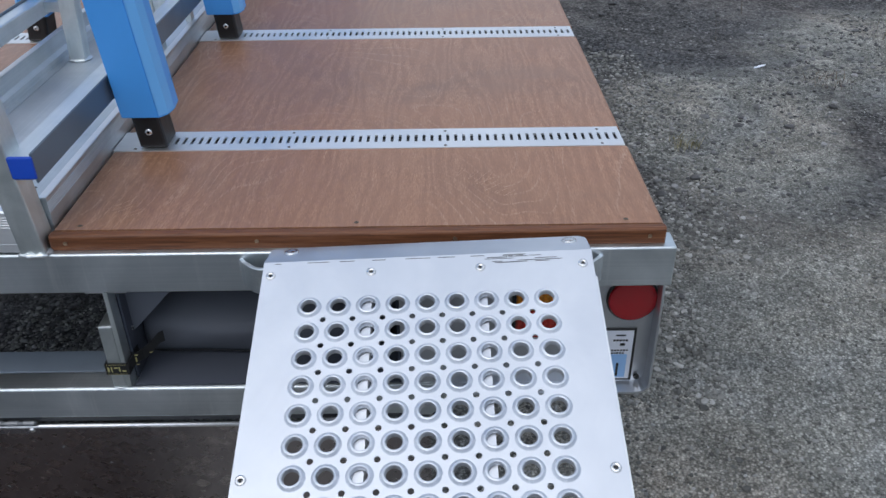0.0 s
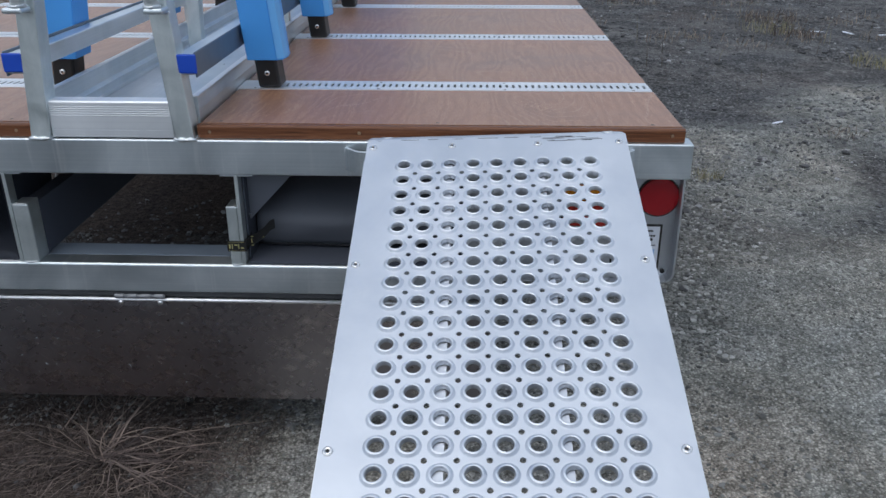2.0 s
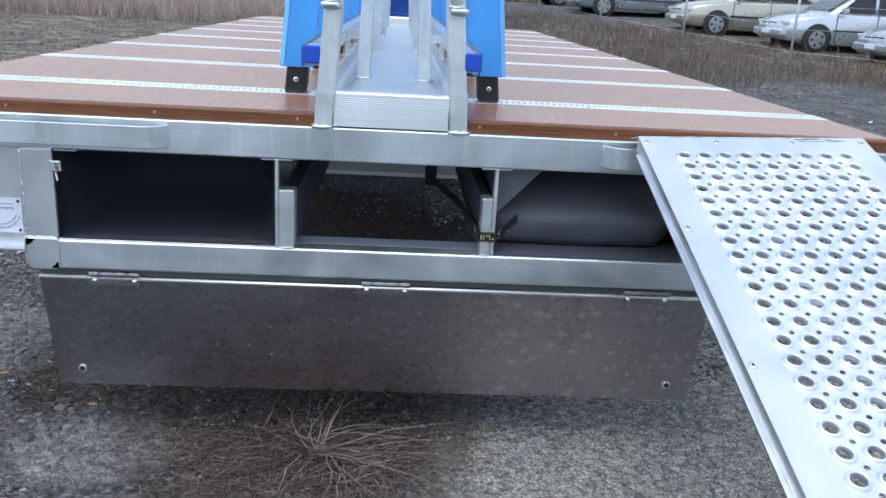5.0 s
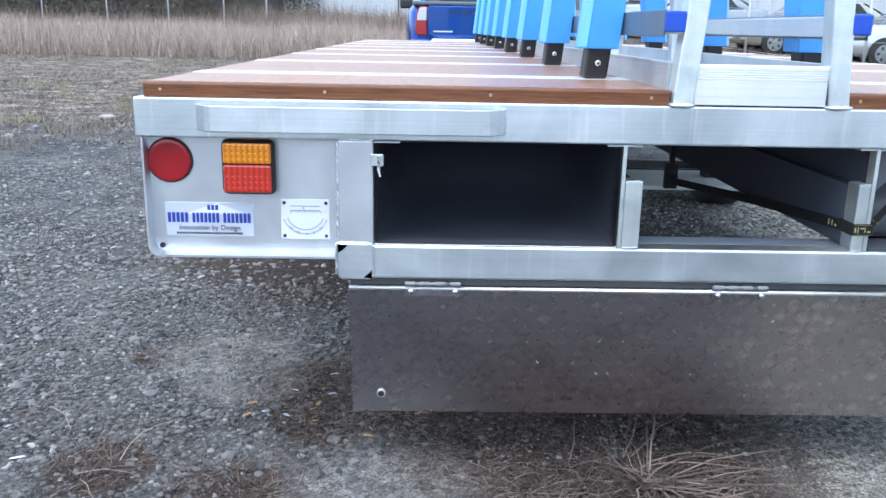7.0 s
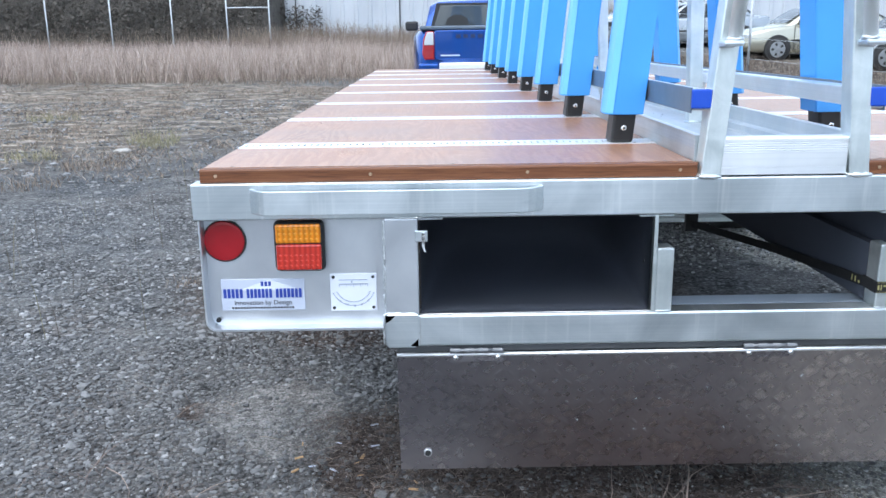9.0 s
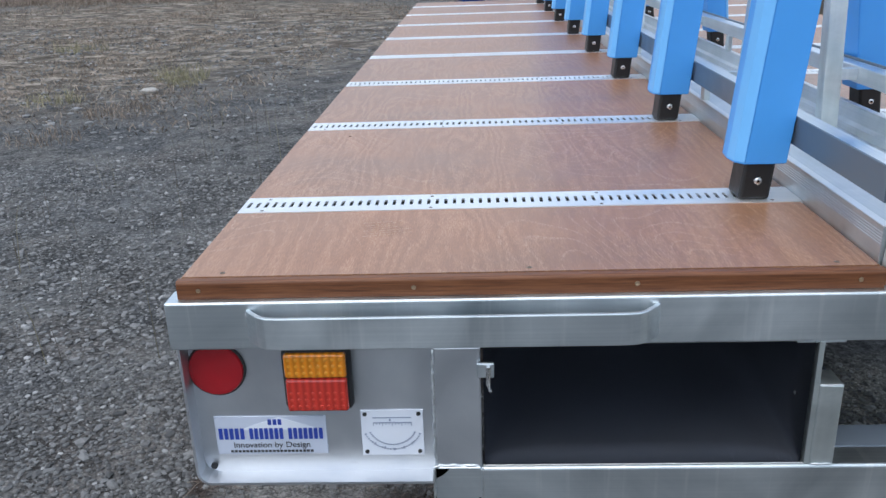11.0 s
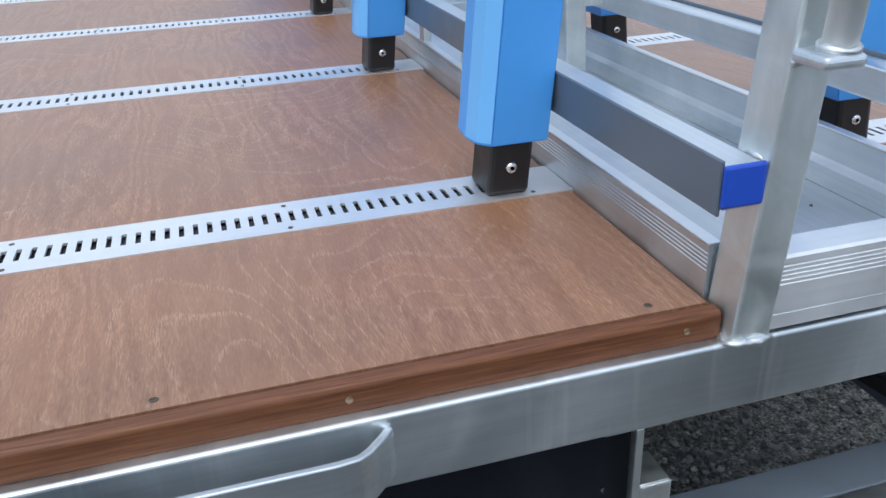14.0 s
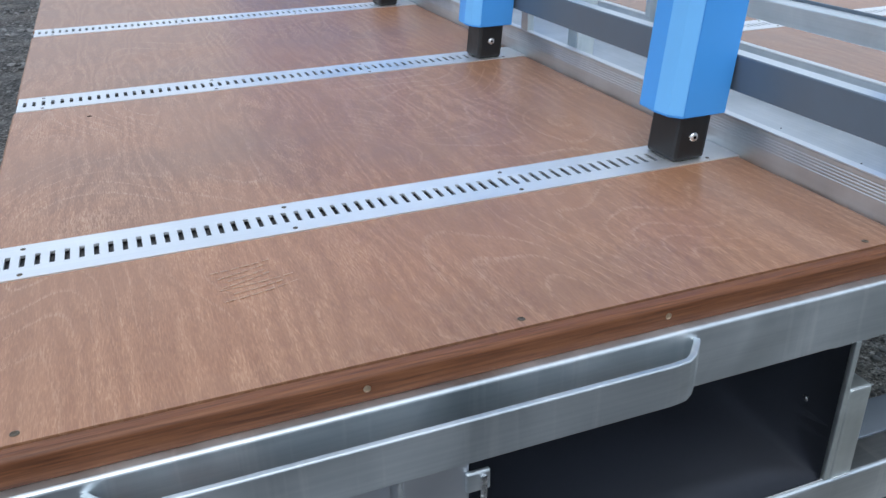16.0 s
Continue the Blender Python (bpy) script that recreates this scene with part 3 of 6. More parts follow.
for s in (-1, 1):
    # end plate of the sill; black pieces paint the shade in its open corners
    e = [(0.75, 0.461), (0.808, 0.461), (0.8145, 0.468), (0.8155, 0.53), (0.811, 0.536), (0.745, 0.5355), (0.742, 0.53), (0.742, 0.468)]
    # both plates are cut alike, not mirrored
    part("end_plate", prism([(-a if s < 0 else 1.5575 - a, b) for a, b in e], 0.048, "y", -0.003, 0.002), ALU, trailer)
    for tri in (((0.8135, 0.533), (0.793, 0.533), (0.803, 0.5225), (0.8135, 0.516)), ((0.762, 0.4655), (0.7455, 0.4635), (0.7455, 0.481), (0.752, 0.474))):
        part("corner_gap_shade", prism([(-a if s < 0 else 1.5575 - a, b) for a, b in tri], 0.003, "y", -0.0045), VOID, trailer)
    weld([(s * 0.8165, -0.002, 0.47), (s * 0.8165, -0.002, 0.534), (s * 0.806, -0.001, 0.5375), (s * 0.78, 0.0, 0.537), (s * 0.745, 0.0, 0.536)], 0.0022, trailer, 3)
    weld([(s * 0.741, -0.001, 0.465), (s * 0.741, -0.001, 0.534)], 0.0018, trailer, 4)
    weld([(s * 0.813, 0.004, 0.545), (s * 0.8135, 0.002, 0.735)], 0.0032, trailer, 5)
    weld([(s * 0.9, 0.034, 0.7395), (s * 0.83, 0.004, 0.7415), (s * 0.74, 0.001, 0.7415)], 0.0022, trailer, 6)
    part("stile", box(*sorted((s * 0.742, s * 0.812)), 0.0, 0.05, 0.5325, BEAM_B - 0.0005, 0.003), ALU_PLATE, trailer)
    x0, x1 = sorted((s * 0.246, s * 0.254))
    mull = part("mullion", box(x0, x1, 0.002, 0.03, 0.5325, BEAM_B - 0.001, 0.001), ALU_Z, trailer)
    x0, x1 = (-0.2455, -0.21) if s < 0 else (0.221, 0.2455)
    part("mullion_block", box(x0, x1, 0.002, 0.05, 0.5325, 0.669, 0.003), ALU_Z, mull)
    weld([(x0, 0.001, 0.5335), (x1, 0.001, 0.5335)], 0.0018, mull, 8)
    weld([(x0, 0.001, 0.6695), (x1, 0.001, 0.6695)], 0.0014, mull, 9)
    part("mullion_flange", box(s * 0.25 - 0.035, s * 0.25 + 0.035, 0.006, 0.04, BEAM_B - 0.005, BEAM_B - 0.0012, 0.001), ALU, mull)
    part("top_flange", box(*sorted((s * 0.69, s * 0.7415)), 0.006, 0.04, BEAM_B - 0.005, BEAM_B - 0.0012, 0.001), ALU, trailer)
    # recessed lamp panel with its turned-out lip
    x0, x1 = sorted((s * 0.8135, s * 1.188))
    outline = [(0.8135, 0.505), (1.168, 0.505), (1.182, 0.511), (1.188, 0.525), (1.188, BEAM_B - 0.001), (0.8135, BEAM_B - 0.001)]
    back = part("lamp_panel", prism([(s * a, b) for a, b in outline], 0.004, "y", 0.036), ALU_PLATE, trailer)
    lip = sweep_flat([(s * 1.19, BEAM_B - 0.001), (s * 1.19, 0.62), (s * 1.19, 0.525), (s * 1.1885, 0.516), (s * 1.183, 0.5085), (s * 1.177, 0.5045), (s * 1.168, 0.503), (s * 1.0, 0.503), (s * 0.8135, 0.503)], 0.004, 0.042, 0.004)
    for v in lip.verts:
        v.co.y, v.co.z = v.co.z, v.co.y
    bmesh.ops.recalc_face_normals(lip, faces=lip.faces[:])
    part("panel_lip", lip, ALU_PLATE, back)
    part("corner_bolt", turned([(0.0055, 0.03), (0.0055, 0.034), (0.003, 0.0355)][::-1], "y", (s * 1.172, 0, 0.518), 10), BLACK, back)
    disc = part("reflector", turned([(0.0425, 0.036), (0.0425, 0.03), (0.041, 0.0275), (0.036, 0.027)], "y", (s * 1.147, 0, 0.692), 40), DEEP_RED, back, "round red reflector")
    part("rim", turned([(0.0452, 0.036), (0.0452, 0.032), (0.0432, 0.031)], "y", (s * 1.147, 0, 0.692), 40), TYRE, disc)
    # combination lamp: amber over red
    x0, x1 = sorted((s * 0.936, s * 1.041))
    lamp = part("tail_lamp", box(x0, x1, 0.008, 0.0355, 0.628, 0.737, 0.012, 4), BLACK, back, "square tail lamp with black housing")
    part("amber_lens", box(x0 + 0.006, x1 - 0.006, 0.001, 0.012, 0.691, 0.731, 0.004, 2), AMBER, lamp)
    part("red_lens", box(x0 + 0.006, x1 - 0.006, 0.001, 0.012, 0.634, 0.689, 0.004, 2), RED_LENS, lamp)
    for mat, z0 in ((AMBER, 0.700), (RED_LENS, 0.643)):
        for i in range(8):
            for j in range(3):
                led = new("led", LED[mat.name])
                led.parent = lamp
                led.matrix_basis = pose(x0 + 0.014 + i * 0.011, 0.001, z0 + j * 0.011)
    # bent flat bar on the beam
    a, b = s * 1.078, s * 0.488
    plan = [(a, 0.0), (a - s * 0.006, -0.008), (a - s * 0.022, -0.024), (a - s * 0.032, -0.030), (a - s * 0.05, -0.032), (b + s * 0.05, -0.032), (b + s * 0.032, -0.030), (b + s * 0.022, -0.024), (b + s * 0.006, -0.008), (b, 0.0)]
    for e in (a, b):
        weld([(e, -0.002, 0.758), (e, -0.002, 0.805)], 0.0028, trailer, 7)
    part("handle", sweep_flat(plan, 0.757, 0.806, 0.007, 0.0015), ALU, trailer, "bent flat-bar hand grip welded to beam")

# open storage box on one side, its liner and latch
def tub(x0, x1, z0, z1, y0, depth):
    """A moulded bin lying on its side: soft corners all round, softest along its floor."""
    nx, nz = 28, 18
    us = [math.copysign(1 - (1 - abs(a)) ** 2, a) for a in np.linspace(-1, 1, nx + 1)]
    ws = [math.copysign(1 - (1 - abs(a)) ** 2, a) for a in np.linspace(-1, 1, nz + 1)]
    bm = bmesh.new()
    rows = []
    for w in ws:
        q = 2.4 if w < 0 else 7.0
        rows.append([bm.verts.new(((x0 + x1) / 2 + u * (x1 - x0) / 2, y0 + depth * (1 - abs(u) ** 6) ** 0.45 * (1 - abs(w) ** q) ** 0.5, (z0 + z1) / 2 + w * (z1 - z0) / 2)) for u in us])
    for a, b in zip(rows, rows[1:]):
        for i in range(nx):
            bm.faces.new((a[i], b[i], b[i + 1], a[i + 1]))
    bmesh.ops.solidify(bm, geom=bm.faces[:], thickness=-0.003)
    bmesh.ops.recalc_face_normals(bm, faces=bm.faces[:])
    return bm


shell = part("storage_box", tub(-0.7385, -0.2585, 0.5345, 0.7385, 0.0052, 0.34), DARK, trailer, "empty dark moulded storage compartment", True)
part("bin_rim", box(-0.741, -0.255, 0.0035, 0.0049, 0.5327, 0.5345, 0.0004, 1), ALU_STRIP, shell)
latch = part("latch", box(-0.748, -0.722, -0.006, 0.0, 0.692, 0.716, 0.002), ALU, shell)
part("pin", bar((-0.731, -0.009, 0.682), (-0.731, -0.009, 0.712), 0.0035), ZINC, latch)
part("pin", bar((-0.733, -0.010, 0.69), (-0.728, -0.013, 0.673), 0.0024), ZINC, latch)
part("box_bolt", turned([(0.0045, -0.258), (0.0045, -0.261), (0.002, -0.2625)], "x", (0, 0.05, 0.63), 10), ZINC, shell)
part("box_bolt", turned([(0.0045, 0.2578), (0.0045, 0.2606), (0.002, 0.262)], "x", (0, 0.05, 0.63), 10), ZINC, trailer)
bay = part("storage_shelf", boxes((0.26, 0.737, 0.006, 1.5, 0.5335, 0.537)), DARK, trailer)
for x0, ya in ((0.737, 0.004), (0.2545, 0.032)):
    part("side_panel", boxes((x0, x0 + 0.0035, ya, 1.5, 0.534, 0.738)), DARK, bay)
part("back_panel", boxes((0.26, 0.737, 1.5, 1.504, 0.534, 0.738)), DARK, bay)
part("gusset", prism([(0.2545, 0.7375), (0.37, 0.7375), (0.2545, 0.615)], 0.003, "y", 0.058), SHEET, trailer, "flat grey corner gusset")
part("sill_ledge", box(-0.2455, 0.2455, 0.0505, 0.112, 0.524, 0.5315, 0.002), LEDGE, trailer)

# hanging flap on three hinges
tip = 0.062
flap = part("rear_flap", prism([(0.004, 0.441), (0.001, 0.441), (tip - 0.003, 0.142), (tip, 0.142)], 1.582, "x", -0.792, 0.0), FLAP, trailer, "hanging swirl-grained aluminium flap")
part("rolled_edge", bar((-0.792, 0.0, 0.443), (0.792, 0.0, 0.443), 0.0045, 10), ALU_STRIP, flap, smooth=True)
for x in (-0.622, 0.005, 0.632):
    hinge = part("hinge", bar((x - 0.057, -0.003, 0.453), (x + 0.057, -0.003, 0.453), 0.004, 10), HINGE, flap, smooth=True)
    for k in range(4):
        part("knuckle", turned([(0.0052, x - 0.056 + k * 0.03), (0.0052, x - 0.036 + k * 0.03)], "x", (0, -0.003, 0.453), 10), HINGE, hinge)
    part("leaf", boxes((x - 0.057, x + 0.057, -0.003, -0.0008, 0.428, 0.452)), FLAP, hinge)
    for d in (-0.045, 0.045):
        part("screw", turned([(0.0062, -0.003), (0.0055, -0.0055), (0.002, -0.007)], "y", (x + d, 0, 0.437), 12), ZINC, hinge, smooth=True)
for x in (-0.73, 0.73):
    part("grommet", turned([(0.0095, tip - 0.0125), (0.0095, tip - 0.016), (0.0075, tip - 0.0165)], "y", (x, 0, 0.189), 16), ALU_STRIP, flap)
    part("hole", turned([(0.0068, tip - 0.014), (0.0068, tip - 0.0172)], "y", (x, 0, 0.189), 16), INK, flap)
# worn treads: only a few still stand proud of the sheet
slope = (tip - 0.004) / (0.441 - 0.142)
worn = random.Random(9)
relief = bmesh.new()
for i in range(62):
    for j in range(11):
        x, z = -0.78 + i * 0.0255 + (0.0012 if j % 2 else 0), 0.158 + j * 0.0265
        if z > 0.428 or abs(x) > 0.784:
            continue
        a = math.radians(45 if (i + j) % 2 else -45) + worn.uniform(-0.08, 0.08)
        c, d = math.cos(a), math.sin(a)
        k, h = worn.uniform(0.8, 1.1), worn.uniform(0.0007, 0.0013)
        y = (0.441 - z) * slope + 0.0009
        ring = [relief.verts.new((x + k * (p * c - q * d), y - (p * d + q * c) * slope * k, z + k * (p * d + q * c))) for p, q in ((-0.013, 0), (-0.006, -0.0045), (0.006, -0.0045), (0.013, 0), (0.006, 0.0045), (-0.006, 0.0045))]
        m0, m1 = [relief.verts.new((x + p * c * k, y - h - p * d * slope * k, z + p * d * k)) for p in (-0.006, 0.006)]
        for f in ((ring[0], ring[1], m0), (ring[1], ring[2], m1, m0), (ring[2], ring[3], m1), (ring[3], ring[4], m1), (ring[4], ring[5], m0, m1), (ring[5], ring[0], m0)):
            relief.faces.new(f)
bmesh.ops.recalc_face_normals(relief, faces=relief.faces[:])
tagged(part("tread_relief", relief, FLAP, flap, "low worn tread pattern", True), "low worn tread pattern", "", "", "stuff")
TREAD = bmesh.new()
v = [TREAD.verts.new(p) for p in ((-0.0085, 0, 0), (0, 0, -0.0024), (0.0085, 0, 0), (0, 0, 0.0024), (0.0035, -0.0007, 0), (-0.0035, -0.0007, 0))]
for f in ((0, 1, 5), (1, 4, 5), (1, 2, 4), (2, 3, 4), (3, 5, 4), (3, 0, 5)):
    TREAD.faces.new([v[k] for k in f])
bmesh.ops.recalc_face_normals(TREAD, faces=TREAD.faces[:])
TREAD = mesh_of(TREAD, "tread_bar", False)
TREAD.materials.append(ALU)
for k in range(44):
    i, j = worn.randrange(62), worn.randrange(10)
    x, z = -0.78 + i * 0.0255, 0.165 + j * 0.0265
    if abs(x) > 0.785 or worn.random() < 0.25 + 1.2 * abs(x - 0.02):
        continue
    bar_ob = new("tread_bar", TREAD)
    bar_ob.parent = flap
    bar_ob.matrix_basis = Matrix.Translation((x, (0.441 - z) * slope + 0.0008, z)) @ Matrix.Rotation(math.radians(45 if (i + j) % 2 else -45), 4, "Y") @ Matrix.Scale(worn.uniform(0.35, 0.75), 4)
part("bulb_seal", box(-0.79, 0.79, 0.008, 0.03, 0.446, 0.461, 0.003), STEEL, trailer)

# chassis
for s in (-1, 1):
    part("chassis_rail", boxes((s * 0.34 - 0.03, s * 0.34 + 0.03, 1.62, 6.2, 0.6, 0.7395)), STEEL, trailer)
    part("inner_rail", boxes((*sorted((s * 0.2455, s * (0.211 if s < 0 else 0.224))), 0.0515, 1.61, 0.535, 0.66)), DARK, trailer)
    part("side_beam", box(*sorted((s * 1.13, s * 1.177)), 0.0505, FRONT, 0.745, BEAM_T, 0.004), ALU_Y, trailer)
    for y in (3.1,):
        wheel = part("wheel", turned([(0.19, -0.1), (0.29, -0.1), (0.31, -0.08), (0.31, 0.08), (0.29, 0.1), (0.19, 0.1)], "x", (s * 1.02, y, 0.31), 28), TYRE, trailer, "black trailer tyre", True)
        part("rim", turned([(0.19, -0.06), (0.19, 0.06)], "x", (s * 1.02, y, 0.31), 20), GALV, wheel)
part("axle", box(-0.92, 0.92, 3.07, 3.13, 0.195, 0.245, 0.006), STEEL, trailer)
for y in (0.8, 2.2, 3.6, 5.0):
    part("crossmember", box(-1.129, 1.129, y, y + 0.05, 0.7455, BEAM_T - 0.002, 0.003), ALU, trailer)
part("stowage_pan", box(-0.45, 0.79, 1.99, 2.42, 0.28, 0.3, 0.004), ALU_WHITE, trailer, "pale sheet pan slung under the chassis")
part("pan_lip", box(-0.45, 0.79, 2.4205, 2.45, 0.28, 0.305, 0.003), BLACK, trailer)
for x in (-0.41, 0.68):
    part("pan_hanger", box(x - 0.03, x + 0.03, 2.2, 2.27, 0.3005, 0.64, 0.006), BLACK, trailer)
part("crossbeam", box(-0.31, 0.31, 2.9, 2.96, 0.4, 0.46, 0.004), GALV, trailer)
part("front_beam", box(-1.2, 1.2, FRONT, FRONT + 0.05, BEAM_B, BEAM_T, 0.004), ALU, trailer)
part("drawbar", boxes((-0.05, 0.05, FRONT + 0.05, 7.9, 0.5, 0.6)), STEEL, trailer)

# deck boards, rounded rear trim, slotted tracks
SIDE_X = (0.17, 1.182)
TW = 0.0452


def bullnose(x0, x1):
    pts = [(0.0275, BEAM_T + 0.0005), (0.0275, DECK - 0.0008)]
    for i in range(6):
        a = math.pi / 2 * i / 5
        pts.append((0.0185 - 0.0055 * math.sin(a), DECK - 0.0063 + 0.0055 * math.cos(a)))
    pts.append((0.013, BEAM_T + 0.0005))
    return prism(pts, x1 - x0, "x", x0)


def track(x0, x1, y):
    """A perforated strip with real slots over a shallow channel."""
    bm = bmesh.new()
    zt, zb = DECK + 0.0015, DECK - 0.018
    n, pitch, hw, hl = 57, 0.01585, 0.003, 0.0155
    s = 1 if x0 > 0 else -1
    xo = x1 if s > 0 else x0
    centres = sorted(xo - s * (0.012 + pitch * i) for i in range(n))

    def quad(*p):
        bm.faces.new([bm.verts.new(q) for q in p])

    def flat(a, b, c, d, z=zt):
        quad((a, c, z), (b, c, z), (b, d, z), (a, d, z))
    lo, hi = y - TW, y + TW
    flat(x0, x1, lo, y - hl)
    flat(x0, x1, y + hl, hi)
    edge = x0
    for c in centres:
        flat(edge, c - hw, y - hl, y + hl)
        for a, b in (((c - hw, y - hl), (c + hw, y - hl)), ((c + hw, y - hl), (c + hw, y + hl)), ((c + hw, y + hl), (c - hw, y + hl)), ((c - hw, y + hl), (c - hw, y - hl))):
            quad((*a, zt), (*b, zt), (*b, zt - 0.003), (*a, zt - 0.003))
        edge = c + hw
    flat(edge, x1, y - hl, y + hl)
    for a, b in (((x0, lo), (x1, lo)), ((x1, hi), (x0, hi)), ((x0, hi), (x0, lo)), ((x1, lo), (x1, hi))):
        quad((*b, zt), (*a, zt), (*a, zb), (*b, zb))
    return bm


SCREW = mesh_of(turned([(0.0042, 0.0002), (0.0034, 0.0005), (0.003, -0.0004), (0.0022, 0.0004), (0.0006, 0.0002)], "z", (0, 0, 0), 12), "screw", False)
SCREW.materials.append(COUNTERSUNK)
STRIP_SCREW = mesh_of(turned([(0.0032, 0.0), (0.003, 0.0005), (0.0014, 0.0003)], "z", (0, 0, 0), 10), "screw")
STRIP_SCREW.materials.append(COUNTERSUNK)
TRIM_SCREW = mesh_of(turned([(0.0036, 0.0), (0.0034, -0.0006), (0.0027, -0.0007), (0.0023, 0.0002), (0.0018, -0.0006), (0.0005, -0.0008)], "y", (0, 0, 0), 12), "trim_screw", False)
TRIM_SCREW.materials.append(BRASS)
for s in (-1, 1):
    x0, x1 = sorted((s * SIDE_X[0] + (0.008 if s > 0 else 0), s * SIDE_X[1]))
    trim = part("rear_trim", bullnose(x0, x1), HARDWOOD, trailer, "rounded hardwood edge trim")
    spots("trim_screw", TRIM_SCREW, BRASS, trim, [(s * x, 0.0125, 0.831) for x in ((0.203, 0.515, 0.838, 1.156) if s > 0 else (0.205, 0.517, 0.836, 1.15))])
    edges = [0.0306]
    for y in STRIPS:
        edges += [y - TW - 0.0005, y + TW + 0.0005]
    edges.append(FRONT)
    boards = list(zip(edges[::2], edges[1::2]))
    for i, (a, b) in enumerate(boards):
        pts = [(x0, BEAM_T + 0.001), (x1, BEAM_T + 0.001), (x1, DECK - 0.004), (x1 - 0.004, DECK), (x0 + 0.004, DECK), (x0, DECK - 0.004)]
        board = part("deck_board", prism(pts, b - a, "y", a), PLY, trailer)
        if i == 0:
            spots("screw", SCREW, COUNTERSUNK, board, [(s * x, 0.044, DECK) for x in (0.22 if s > 0 else 0.228, 0.676 if s > 0 else 0.668, 1.121)])
    for y in STRIPS:
        strip = part("track_strip", track(x0 + (0.006 if s < 0 else 0), x1 - (0.006 if s > 0 else 0), y), ALU_STRIP, trailer)
        part("channel", boxes((x0 + 0.002, x1 - 0.002, y - 0.024, y + 0.024, DECK - 0.02, DECK - 0.006)), STEEL, strip)
        spots("screw", STRIP_SCREW, COUNTERSUNK, strip, [(s * x, y + d, DECK + 0.0015) for x in (0.22, 0.52, 0.826, 1.133) for d in (-0.0355, 0.033)])

scuffs = random.Random(17)


def scuff_group(x, y, n, length, step, turn):
    bm = bmesh.new()
    for i in range(n):
        a = math.radians(turn) + scuffs.uniform(-0.12, 0.12)
        cx, cy = x + scuffs.uniform(-0.008, 0.008) - math.sin(a) * step * i, y + math.cos(a) * step * i
        k = length * scuffs.uniform(0.5, 1.0)
        for j in range(6):
            t0, t1 = (j / 6 - 0.5) * k, ((j + 0.8) / 6 - 0.5) * k
            w = 0.0011 * scuffs.uniform(0.4, 1.0)
            p, q = (cx + t0 * math.cos(a), cy + t0 * math.sin(a) + t0 * t0 * 1.5), (cx + t1 * math.cos(a), cy + t1 * math.sin(a) + t1 * t1 * 1.5)
            v = [bm.verts.new((px, py + d, DECK + 0.0007)) for (px, py), d in ((p, -w), (q, -w), (q, w), (p, w))]
            bm.faces.new(v)
    return part("scuff_mark", bm, SCUFF, trailer)


scuff_group(-0.895, 0.2, 7, 0.09, 0.011, 14)
scuff_group(0.935, 0.14, 6, 0.05, 0.012, 40)
scuff_group(0.295, 0.08, 5, 0.05, 0.012, 40)
scuff_group(0.9, 0.2, 6, 0.06, 0.012, 60)
part("knot_hole", turned([(0.004, DECK), (0.003, DECK + 0.0004)], "z", (-1.055, 0.95, 0), 9), VOID, trailer)

# ---- centre tray and rack ----
RIBS = []
for k in range(5):
    z = 0.8705 + 0.0043 * k
    RIBS += [(0.169, z), (0.1684, z + 0.0008), (0.1684, z + 0.0016), (0.169, z + 0.0026)]
rack = thing("glass_rack", "aluminium centre rack with tray, posts and rubber-faced rails", "rack")
